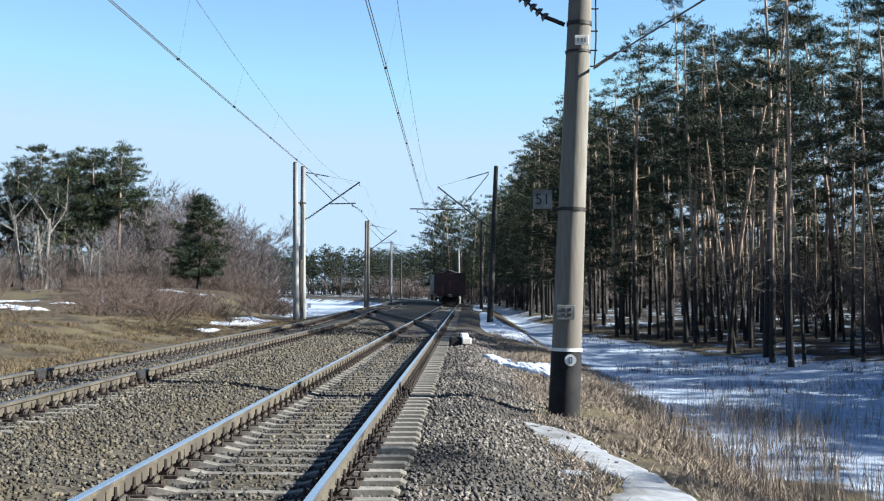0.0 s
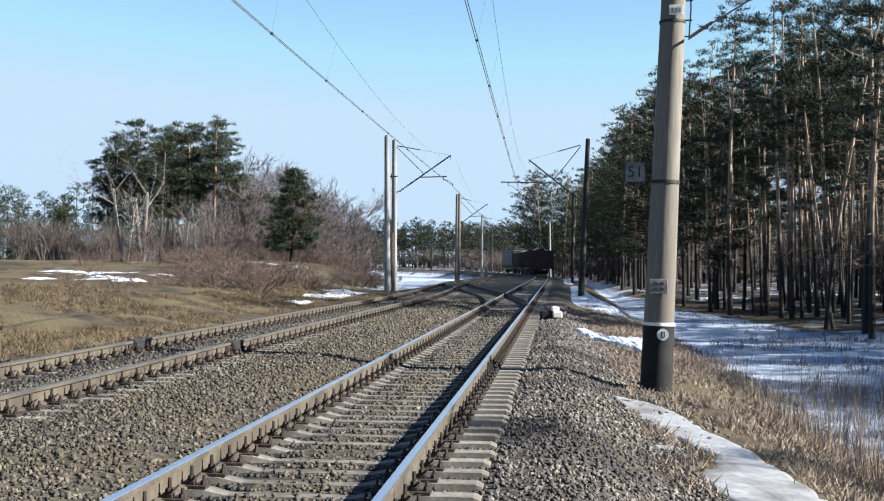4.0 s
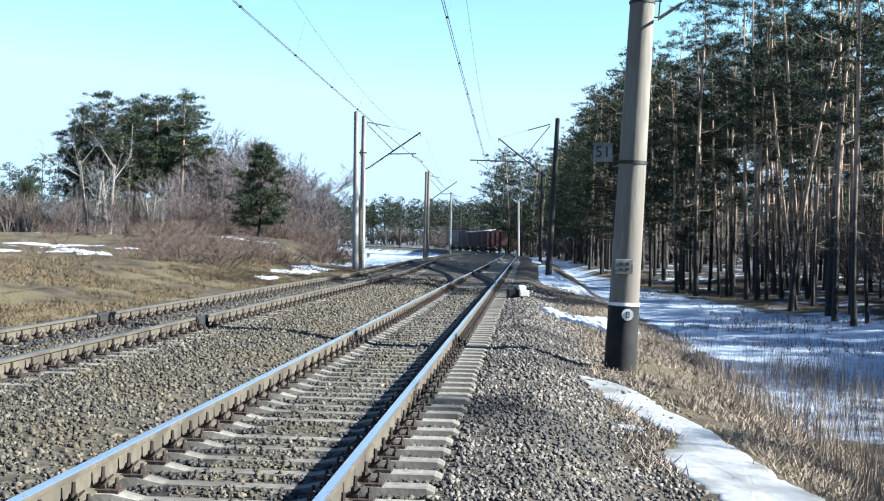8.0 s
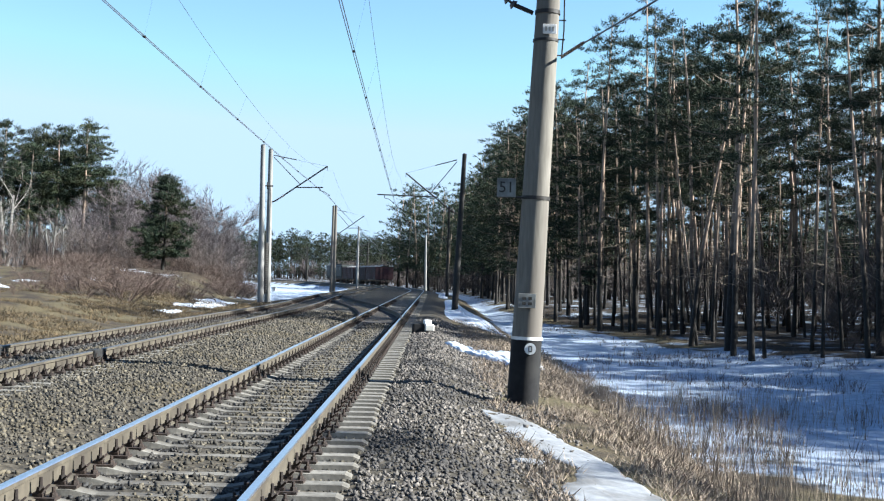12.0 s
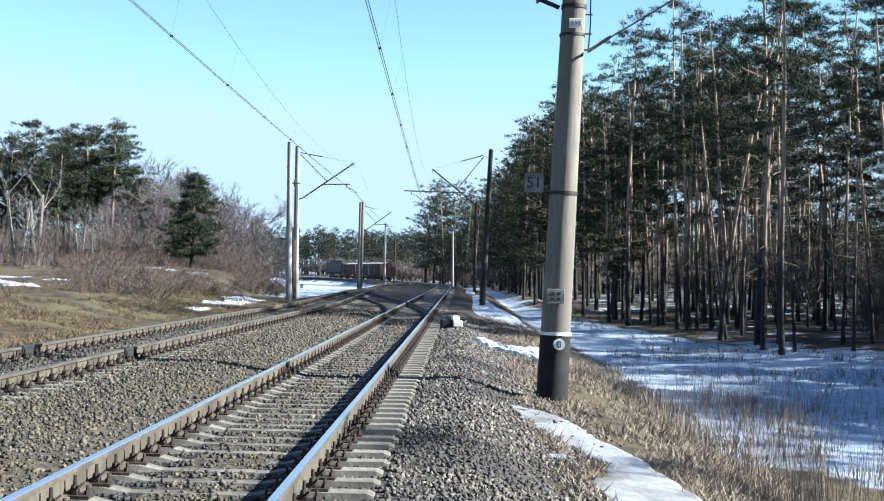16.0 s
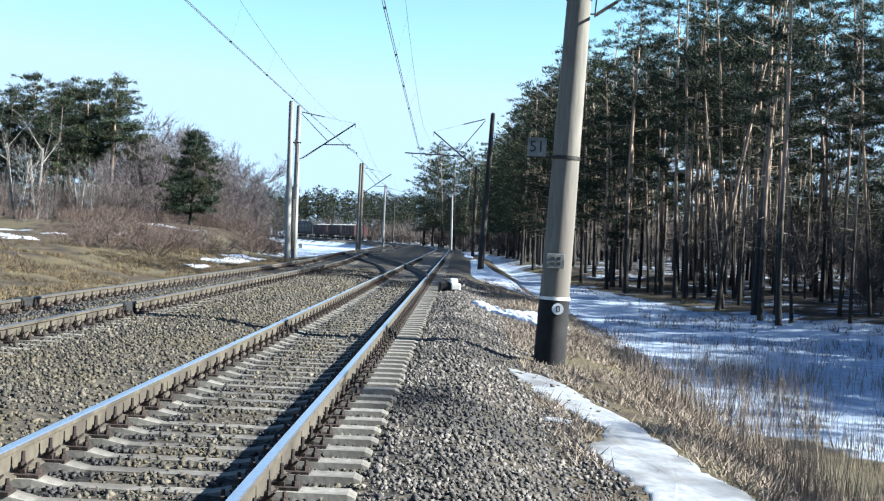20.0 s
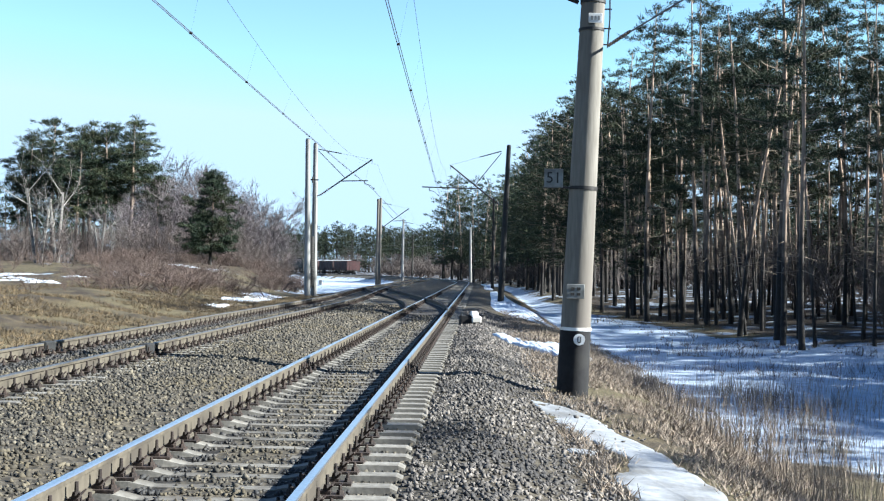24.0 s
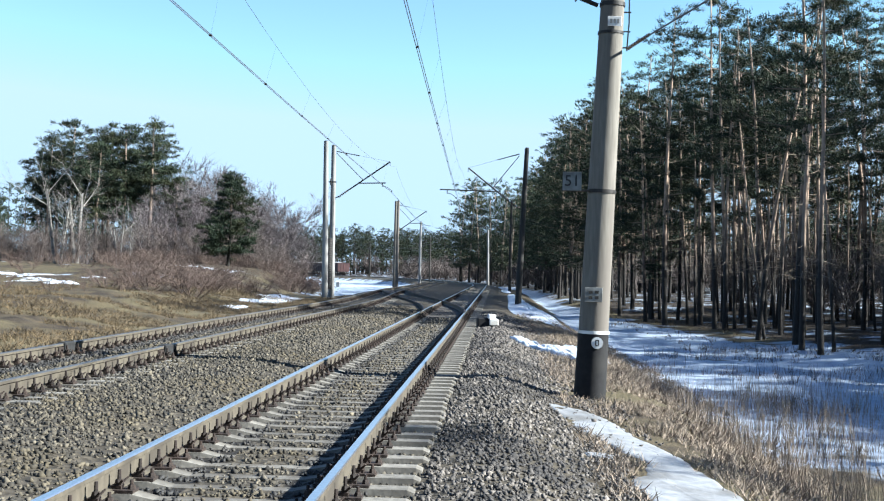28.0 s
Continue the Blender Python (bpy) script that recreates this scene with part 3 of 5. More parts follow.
def crossover():
    """Rails and timbers that lead from one track to the other."""
    t = thing("track_crossover", "crossover rails toned dark for shade, on timbers between the two tracks", "railway track", kind="structure")
    s0, s1 = 43.0, 92.0

    def centre(s):
        u = (s - s0) / (s1 - s0)
        e = u * u * (3 - 2 * u)
        return left_off(s1) * e, s, LEFT_Z * e + 0.004
    for side in (-1, 1):
        rows = []
        for i in range(45):
            s = s0 + (s1 - s0) * i / 44
            x, y, z = centre(s)
            x2, y2, _ = centre(s + 0.1)
            a = math.atan2(-(x2 - x), y2 - y)
            rows.append((x + side * 0.798 * math.cos(a), y + side * 0.798 * math.sin(a), z, a))
        dull = rail("rail", rows, t)
        # Dark rust colour on the heads stands in for shade over these rails.
        dull.data.materials[1] = M_RUST
    bm = bmesh.new()
    add_box(bm, (0, 0, -.285), (2.9, 0.24, 0.18), 0.012)
    me = bpy.data.meshes.new("timber")
    bm.to_mesh(me)
    bm.free()
    me.materials.append(M_TIMBER)
    for i in range(int((s1 - s0) / 0.55)):
        x, y, z = centre(s0 + i * 0.55)
        ob = new("timber", me)
        ob.parent = t
        ob.matrix_basis = pose(x * 0.97, y, z + 0.012, 0, 0, 3 * math.sin(i))
    return t


crossover()


def joint(track, s, offset, z):
    """Fish plates with bolts at a rail joint, on both rails."""
    for side in (-1, 1):
        for out in (-1, 1):
            x, y, _ = line(s, offset + side * 0.798 + out * 0.026)
            bm = bmesh.new()
            add_box(bm, (x, y, z - .10), (0.028, 0.8, 0.095), 0.006)
            for k in (-.3, -.1, .1, .3):
                add_rod(bm, (x, y + k, z - .10), (x + out * 0.045, y + k, z - .10), 0.02, sides=6)
            part("joint_plate", bm, M_RUST, track)


joint(near_track, 18.75, 0.0, 0.0)
joint(left_track, 18.8, -4.1, LEFT_Z)
for q in (-4.9, -3.3):
    box("joint_connector", (q, 18.8, LEFT_Z + 0.0 - .07), (0.16, 0.42, 0.17), M_BLACK, left_track, 0.02)


# ---------------------------------------------------------------- masts and overhead line
def mast_shaft(parent, z0, h, r0, r1, lean, material, tar_to=None):
    """A spun-concrete mast: a round tapered shaft, leaning by lean metres per metre, with a tarred foot."""
    cut = tar_to if tar_to is not None else z0

    def at(z):
        k = (z - z0) / h
        return (lean * (z - z0), 0, z), r0 + (r1 - r0) * k
    (a, ra), (b, rb), (c, rc) = at(z0 - 0.4), at(cut), at(z0 + h)
    if tar_to is not None:
        rod("tarred_foot", a, b, ra + 0.006, M_TAR_SHADE, parent, rb + 0.006, 20, "black tarred foot")
        rod("shaft", b, c, rb, material, parent, rc, 20)
    else:
        rod("shaft", a, c, ra, material, parent, rc, 14)
    rod("mast_cap", c, (c[0], 0, c[2] + 0.05), rc * 0.9, M_CONC_D, parent, rc * 0.7, 10)


def insulator(parent, a, b, discs=4, r=0.07):
    a, b = Vector(a), Vector(b)
    bm = bmesh.new()
    add_rod(bm, a, b, 0.022)
    d = (b - a).normalized()
    for i in range(discs):
        c = a + (b - a) * ((i + 0.5) / discs)
        add_rod(bm, c - d * 0.03, c + d * 0.03, r, r * 0.55, 12)
    part("insulator", bm, M_GLASSI, parent, "brown ribbed insulator")


def cantilever(parent, side, z_pivot, tip, tube, contact, top):
    """The bracket that holds the wires: strut, stay, registration tube and arm. side -1 reaches to the left of the mast."""
    r = 0.16
    p0 = Vector((side * r, 0, z_pivot))
    tip = Vector(tip)
    d = (tip - p0).normalized()
    insulator(parent, p0 + d * 0.15, p0 + d * 0.85, 6, 0.085)
    rod("pivot", (0, 0, z_pivot), p0 + d * 0.2, 0.035, M_STEEL, parent)
    rod("strut", p0 + d * 0.8, tip, 0.046, M_STEEL, parent)
    mid = Vector((side * r, 0, top)) * 0.58 + tip * 0.42
    rod("stay", (side * r * 0.7, 0, top), mid, 0.030, M_STEEL, parent)
    rod("stay_wire", mid, tip, 0.006, M_STEEL, parent)
    rod("brace", (side * r * 0.7, 0, top - .1), p0 + (tip - p0) * .50, 0.024, M_STEEL, parent)
    t0, t1 = Vector(tube[0]), Vector(tube[1])
    rod("registration_tube", t0, t1, 0.036, M_STEEL, parent)
    c = Vector(contact)
    drop = t1 + (t0 - t1) * 0.12
    rod("drop_bracket", drop, drop + Vector((0, 0, -0.22)), 0.022, M_STEEL, parent)
    e = drop + Vector((0, 0, -0.22))
    bend = e + (c - e) * 0.55 + Vector((0, 0, 0.09))
    tube_line("steady_arm", [e, e + (bend - e) * 0.5 + Vector((0, 0, 0.03)), bend, c], 0.017, M_STEEL, parent)
    box("wire_clamp", c, (0.07, 0.05, 0.09), M_STEEL, parent)
    rod("hanger", tip, tip + Vector((0, 0, -0.25)), 0.016, M_STEEL, parent)


def mast(x, y, h, lean, r0, r1, material, side, tar=None, heading=0.0, label="", arms=True, tip=3.35, reach=(2.0, 4.9), contact=3.9, top=None, pivot=5.55, z=None, low=0.0):
    z0 = zg(x, y) - 0.02 if z is None else z
    t = thing("catenary_mast", label, "mast", "overhead line masts", at=pose(x, y, 0, 0, 0, heading))
    mast_shaft(t, z0, h, r0, r1, lean, material, tar)
    if arms:
        zt = top if top is not None else z0 + h - 0.35
        cantilever(t, side, pivot + low, (side * tip, 0, 7.95 + low), ((side * reach[0], 0, 6.55 + low), (side * reach[1], 0, 6.6 + low)), (side * contact, 0, 6.1 + low), zt)
    return t


def bars(parent, x, z, y, w, h, rows, material, cols=2):
    """Unreadable writing as plain bars on a plate that faces -y."""
    for i in range(rows):
        for j in range(cols):
            cw = w / (cols + 0.6)
            box("lettering_bar", (x - w / 2 + cw * (j + 0.8), y, z + h * (0.5 - (i + 0.5) / rows)), (cw * 0.62, 0.004, h * 0.55 / rows), material, parent)


def writing(text, centre, size, material, parent):
    """Raised sign figures facing -y."""
    cu = bpy.data.curves.new("sign_number", 'FONT')
    cu.body, cu.size, cu.extrude = text, size, 0.002
    cu.align_x, cu.align_y = 'CENTER', 'CENTER'
    tmp = bpy.data.objects.new("sign_number", cu)
    me = bpy.data.meshes.new_from_object(tmp)
    bpy.data.objects.remove(tmp)
    me.transform(pose(*centre, 90, 0, 0))
    me.materials.append(material)
    ob = new("sign_number", me)
    ob.parent = parent
    return ob


def near_mast():
    x, y = 3.38, 18.56
    z0, lean = -0.46, 0.037
    t = thing("catenary_mast", "tall weathered concrete mast with tarred foot and number plates", "mast", "overhead line masts", at=pose(x, y, 0))
    mast_shaft(t, z0, 10.2, 0.24, 0.145, lean, M_CONC, 0.53)
    cx = lambda z: lean * (z - z0)
    rad = lambda z: 0.24 - 0.095 * (z - z0) / 10.2
    rod("white_ring", (cx(.55), 0, .53), (cx(.58), 0, .578), rad(.55) + .012, M_WHITE, t, sides=20, label="white painted ring")
    rod("clamp_band", (cx(2.68), 0, 2.69), (cx(2.72), 0, 2.745), rad(2.7) + .012, M_STEEL, t, sides=20)
    rod("clamp_band", (cx(5.1), 0, 5.15), (cx(5.1), 0, 5.19), rad(5.1) + .012, M_STEEL, t, sides=20)
    rod("clamp_band", (cx(5.6), 0, 5.58), (cx(5.6), 0, 5.64), rad(5.6) + .014, M_STEEL, t, sides=20)
    # round mark on the tarred foot
    zc = 0.40
    disc = rod("round_mark", (cx(zc) + .045, -rad(zc) - .02, zc), (cx(zc) + .045, -rad(zc) + .03, zc), 0.088, M_WHITE, t, sides=20, label="round white mark")
    for k in (-.022, .022):
        box("lettering_bar", (cx(zc) + .045 + k, -rad(zc) - .024, zc), (.014, .004, .08), M_BLACK, disc)
    for k in (-.04, .04):
        box("lettering_bar", (cx(zc) + .045, -rad(zc) - .024, zc + k), (.046, .004, .014), M_BLACK, disc)
    # plates
    zc = 1.13
    plate = box("grey_plate", (cx(zc) - .05, -rad(zc) - .012, zc), (.27, .012, .22), M_PLATE, t, .004, "grey metal plate", )
    bars(plate, cx(zc) - .05, zc, -rad(zc) - .021, .24, .16, 2, M_CONC_D, 2)
    zc = 5.32
    plate = box("white_plate", (cx(zc) + .03, -rad(zc) - .012, zc), (.21, .012, .15), M_WHITE, t, .004, "white number plate")
    bars(plate, cx(zc) + .03, zc, -rad(zc) - .021, .19, .12, 1, M_PLATE, 3)
    # side sign on the band
    zc = 2.86
    rod("sign_arm", (cx(2.72) - .2, -.1, 2.72), (cx(2.72) - .62, -.12, 2.72), .014, M_STEEL, t)
    plate = box("side_sign", (cx(zc) - .47, -.13, zc), (.29, .014, .29), M_PLATE, t, .004, "grey square sign on a bracket")
    writing("51", (cx(zc) - .47, -.1385, zc), .24, M_CONC_D, plate)
    # fittings on the far side: cable run with brackets
    tube_line("cable_run", [(cx(4.9) + rad(5) + .07, 0, 4.9), (cx(5.4) + rad(5) + .08, 0, 5.35), (cx(6) + rad(6) + .06, 0, 6.1)], .012, M_STEEL, t)
    for z in (4.95, 5.2, 5.5, 5.85):
        rod("cable_bracket", (cx(z) + rad(z) - .02, 0, z), (cx(z) + rad(z) + .11, 0, z), .012, M_STEEL, t)
    insulator(t, (cx(4.9) + rad(5) + .08, -.05, 4.93), (cx(4.9) + rad(5) + .26, -1.25, 4.91), 9, .03)
    cantilever(t, -1, 5.6, (-3.35 + cx(7), 0, 8.0), ((-1.3, 0, 6.65), (-2.75, 0, 6.66)), (-3.1, 0, 6.1), 9.2)
    return t


near_mast()
LBL = "slim concrete overhead line mast with a steel bracket"
# Shaded and sunlit masts differ only by the light painted into their concrete.
mast(3.28, 73.0, 9.6, 0.035, 0.20, 0.13, M_CONC_D, -1, label="concrete mast coloured dark for the shade of the pines", tip=3.2, reach=(1.2, 4.9), contact=3.9, z=-0.5, low=-0.1)
mast(3.45, 131.0, 9.9, 0.0, 0.19, 0.13, M_CONC_D, -1, label="concrete mast coloured dark for the shade of the pines", z=-0.45)
mast(0.62, 200.0, 9.1, -0.02, 0.22, 0.15, M_CONC_W, -1, label="concrete mast by the curve, coloured pale for sunlight", arms=False, z=-0.3)
mast(-8.52, 76.0, 9.7, -0.008, 0.20, 0.14, M_CONC_W, 1, label="pale concrete mast with a bracket over the second track", tip=3.55, reach=(1.6, 3.3), contact=3.7, z=-0.35, low=0.45)
anchor = mast(-8.45, 72.6, 9.6, -0.016, 0.20, 0.14, M_CONC_W, 1, label="pale concrete anchor mast beside its twin", arms=False, z=-0.35)
mast(-9.35, 133.0, 9.7, 0.0, 0.20, 0.14, M_CONC, 1, label=LBL, tip=3.4, contact=3.4, reach=(1.6, 3.1), z=-0.45, low=0.3)
mast(-9.0, 132.0, 9.7, 0.0, 0.19, 0.14, M_CONC, 1, label="slim concrete anchor mast beside its twin", arms=False, z=-0.45)
mast(-9.75, 184.0, 9.6, 0.0, 0.20, 0.14, M_CONC_W, 1, label=LBL, tip=3.4, contact=3.4, reach=(1.6, 3.1), z=-0.4, low=0.2)


def tension_weights(x, y):
    """A stack of cast weights on a guide rod between the twin masts, with the wheel and cable above."""
    t = thing("tension_weights", "dark stack of cast tension weights hung beside the mast", "weights", at=pose(x, y, 0))
    rod("guide_rod", (.2, 0, zg(x, y) - .1), (.2, 0, 6.9), .018, M_STEEL, t)
    for i in range(22):
        rod("weight", (0, 0, .25 + i * .145), (0, 0, .25 + i * .145 + .13), .17, M_CONC_D, t, sides=12)
    rod("weight_rod", (0, 0, .15), (0, 0, 4.2), .02, M_STEEL, t)
    rod("cable", (0, 0, 4.2), (0, 0, 6.9), .012, M_STEEL, t, sides=5)
    rod("pulley", (-.03, 0, 7.0), (.03, 0, 7.0), .22, M_STEEL, t, sides=14)
    box("bracket", (.1, 0, 7.0), (.5, .06, .08), M_STEEL, t)
    box("foot_box", (.62, -.05, .55), (.22, .2, .3), M_WHITE, t, .02, "small pale box on the mast foot")
    return t


tension_weights(-8.64, 75.4)
# Far masts wear the shade-dark concrete so they stay dim against the wood.
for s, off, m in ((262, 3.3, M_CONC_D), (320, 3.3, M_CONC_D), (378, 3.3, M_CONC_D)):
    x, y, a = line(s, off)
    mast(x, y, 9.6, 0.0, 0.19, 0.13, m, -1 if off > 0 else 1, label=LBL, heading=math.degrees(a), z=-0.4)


def catenary(name, label, supports, drop_every=6.0):
    """Twin contact wire, messenger and droppers through rows of (x, y, contact z, messenger z)."""
    t = thing(name, label, "overhead wire")
    for (x0, y0, c0, m0), (x1, y1, c1, m1) in zip(supports, supports[1:]):
        n = 16
        sag = 1.25 * ((y1 - y0) / 57) ** 2
        P = lambda u, dx=0.0: Vector((x0 + (x1 - x0) * u + dx, y0 + (y1 - y0) * u, c0 + (c1 - c0) * u - 0.08 * 4 * u * (1 - u)))
        Q = lambda u: Vector((x0 + 0.25 + (x1 - x0) * u, y0 + (y1 - y0) * u, m0 + (m1 - m0) * u - sag * 4 * u * (1 - u)))
        for dx in (-0.022, 0.022):
            tube_line("contact_wire", [P(i / n, dx) for i in range(n + 1)], 0.0088, M_WIRE, t)
        tube_line("messenger_wire", [Q(i / n) for i in range(n + 1)], 0.005, M_WIRE, t)
        k = max(2, int((y1 - y0) / drop_every))
        for i in range(1, k):
            u = i / k
            tube_line("dropper", [P(u), Q(u)], 0.0016, M_WIRE, t, sides=3)
            box("spacer", P(u), (0.062, 0.06, 0.04), M_STEEL, t)
    return t


def L(s, off):
    x, y, a = line(s, off)
    return x, y


catenary("catenary_near", "thin twin contact wire and messenger above the near track", [(-0.25, -40, 6.1, 7.9), (0.26, 18.56, 6.1, 7.8), (-0.52, 73, 6.0, 7.65), (0.2, 131, 6.1, 7.7), (*L(200, 0.2), 6.1, 7.7), (*L(262, 0), 6.1, 7.7), (*L(320, 0), 6.1, 7.7)])
catenary("catenary_second", "thin twin contact wire and messenger above the second track", [(-4.4, -40, 6.3, 8.0), (-4.0, 18, 6.2, 8.1), (-4.88, 76, 6.5, 8.1), (-5.95, 133, 6.4, 8.0), (*L(184, -4.9), 6.3, 7.9), (*L(232, -4.9), 6.3, 7.9), (*L(290, -4.9), 6.3, 7.9)])


def hung_wire(name, label, a, b, sag, r):
    a, b = Vector(a), Vector(b)
    pts = [a + (b - a) * (i / 24) - Vector((0, 0, sag * 4 * (i / 24) * (1 - i / 24))) for i in range(25)]
    return tagged(tube_line(name, pts, r, M_WIRE, sides=6), label, "overhead wire")


hung_wire("stay_wire", "dark stay wire from the mast to the wood's side", (3.85, 18.56, 4.95), (11.0, -30, 4.6), 0.35, 0.012)


# ---------------------------------------------------------------- small things by the track
def white_post():
    """A low white concrete marker of two blocks; the dark one is painted shade."""
    x, y = 1.70, 36.3
    z = zg(x, y)
    t = thing("marker_block", "white-capped concrete marker block beside the track", "marker", at=pose(x, y, z, 0, 0, 8) @ Matrix.Scale(.95, 4))
    # Black block in place of the marker's shaded side and cast shadow.
    box("block", (-.14, .06, .10), (.42, .44, .38), M_TAR_SHADE, t, .03, "dark block standing in for the shaded side and shadow")
    box("cap", (.10, -.06, .33), (.24, .26, .16), M_WHITE, t, .03, "white painted cap")
    box("plinth", (.16, -.10, .16), (.30, .28, .22), M_WHITE, t, .03, "white painted step")
    return t


white_post()


def snow_patch(name, label, pts, depth, material, rag=.12):
    """A snow patch with a raised, uneven surface inside an outline."""
    cx, cy = sum(p[0] for p in pts) / len(pts), sum(p[1] for p in pts) / len(pts)
    n, rings = 132, 9
    out = []
    P = [Vector((*p, 0)) for p in pts]
    m = len(P)
    for i in range(n):
        u = i / n * m
        k, f = int(u), u - int(u)
        a, b, c, d = P[(k - 1) % m], P[k % m], P[(k + 1) % m], P[(k + 2) % m]
        q = 0.5 * ((2 * b) + (c - a) * f + (2 * a - 5 * b + 4 * c - d) * f * f + (3 * b - a - 3 * c + d) * f ** 3)
        f1 = .36 / rag
        w = rag * (noise.noise((q.x * f1, q.y * f1, 7)) + .8 * noise.noise((q.x * f1 * 3, q.y * f1 * 3, 3)) + .5 * noise.noise((q.x * f1 * 8, q.y * f1 * 8, 5)))
        d2 = Vector((q.x - cx, q.y - cy, 0))
        q = Vector((cx, cy, 0)) + d2 * (1 + w / max(0.3, d2.length))
        out.append(q)
    verts, faces = [], []
    for r in range(rings + 1):
        k = 1 - (r / rings) * 0.985
        for q in out:
            x, y = cx + (q.x - cx) * k, cy + (q.y - cy) * k
            h = depth * min(1, r / 2.5) * (0.8 + 0.9 * noise.noise((x * 2.2, y * 2.2, 1)) + 0.5 * noise.noise((x * 6, y * 6, 2)))
            verts.append((x, y, zg(x, y) + (h if r else -0.05)))
    for r in range(rings):
        for i in range(n):
            a, b = r * n + i, r * n + (i + 1) % n
            faces.append((a, b, b + n, a + n))
    faces.append(tuple(rings * n + i for i in range(n)))
    return tagged(mesh_object(name, verts, faces, material, smooth=True), label, "snow patch", "snow patches")


PATCHES = [[(2.62, 17.1), (3.1, 16.8), (3.45, 15.5), (3.66, 14.0), (4.0, 12.0), (3.6, 11.7), (3.25, 12.8), (3.1, 13.6), (2.85, 14.9)],
           [(3.5, 12.5), (3.95, 12.2), (4.12, 10.3), (4.35, 9.1), (4.55, 7.5), (4.5, 6.0), (3.5, 6.6), (3.35, 8.2), (3.3, 9.4), (3.15, 10.2), (3.1, 11.0), (3.3, 11.6)]]
LS = "thin grey patch of melting snow on the ballast shoulder"
snow_patch("snow_patch", LS, PATCHES[0], .016, M_SNOWD, .14)
snow_patch("snow_patch", LS, PATCHES[1], .02, M_SNOWD, .14)
snow_patch("snow_patch", "small crust of dirty snow on the ballast", [(2.85, 12.5), (3.15, 12.4), (3.15, 12.15), (2.9, 12.2)], .04, M_SNOWD)
snow_patch("snow_patch", "white snow bank beside the mast", [(2.2, 32), (2.9, 29.5), (3.4, 27.5), (3.9, 26.5), (3.9, 28.5), (3.2, 30), (2.6, 32.5)], .12, M_SNOW)
snow_patch("snow_patch", "white snow bank beside the mast", [(3.1, 31), (3.7, 28.8), (4.4, 27), (4.6, 29), (3.9, 31.5)], .12, M_SNOW)
snow_patch("snow_patch", "long strip of shaded snow along the track's ditch", [(2.6, 57), (2.7, 80), (3.0, 112), (3.8, 112), (4.1, 78), (4.9, 52), (5.2, 43), (4.3, 45)], .10, M_SNOW)
snow_patch("snow_patch", "long strip of shaded snow along the track's ditch", [(2.5, 120), (2.6, 150), (2.2, 178), (3.2, 175), (3.6, 140), (3.4, 120)], .10, M_SNOW)
for (x, y, sx, sy) in ((-9.6, 60, 1.1, 5), (-10.4, 68, 1.3, 4), (-9.2, 50, .6, 2.5), (-22, 62, 1.6, 1.6), (-19.5, 58, 1.0, .9), (-25.5, 70, 1.6, 1.2), (-19, 72, 1.6, .8), (-27, 64, 1.3, 1.2), (-23.6, 66, 1.0, .7), (-21, 69, .8, .9), (-29, 73, 1.5, .9), (-20, 88, 3, 1.2)):
    snow_patch("snow_patch", "scrap of old snow in the dry grass of the bank", [(x - sx, y - sy * .3), (x - sx * .2, y - sy), (x + sx, y - sy * .4), (x + sx * .8, y + sy * .7), (x, y + sy), (x - sx * .8, y + sy * .5)], .06, M_SNOW, .42)


# ---------------------------------------------------------------- trees
def blades(rng, centres, dirs, count, length, width, puff=(.1, .1, .1)):
    """Thin triangles that spread from each centre, mostly along its direction."""
    n = len(centres)
    c = np.repeat(centres, count, 0)
    d = np.repeat(dirs, count, 0) + rng.normal(0, 0.75, (n * count, 3))
    d /= np.linalg.norm(d, axis=1)[:, None]
    s = np.cross(d, rng.normal(size=d.shape))
    s /= np.linalg.norm(s, axis=1)[:, None]
    ln = length * rng.uniform(.6, 1.25, (n * count, 1))
    w = width * rng.uniform(.7, 1.3, (n * count, 1))
    c = c + rng.normal(0, 1, c.shape) * np.array(puff)
    v = np.stack([c - s * w, c + s * w, c + d * ln], 1).reshape(-1, 3)
    return v


def tri_mesh(name, v, material, parent=None):
    n = len(v) // 3
    me = bpy.data.meshes.new(name)
    me.vertices.add(len(v))
    me.vertices.foreach_set("co", np.asarray(v, np.float32).reshape(-1))
    me.loops.add(n * 3)
    me.loops.foreach_set("vertex_index", np.arange(n * 3, dtype=np.int32))
    me.polygons.add(n)
    me.polygons.foreach_set("loop_start", (np.arange(n) * 3).astype(np.int32))
    me.update(calc_edges=True)
    me.materials.append(material)
    ob = new(name, me)
    if parent:
        ob.parent = parent
    return ob


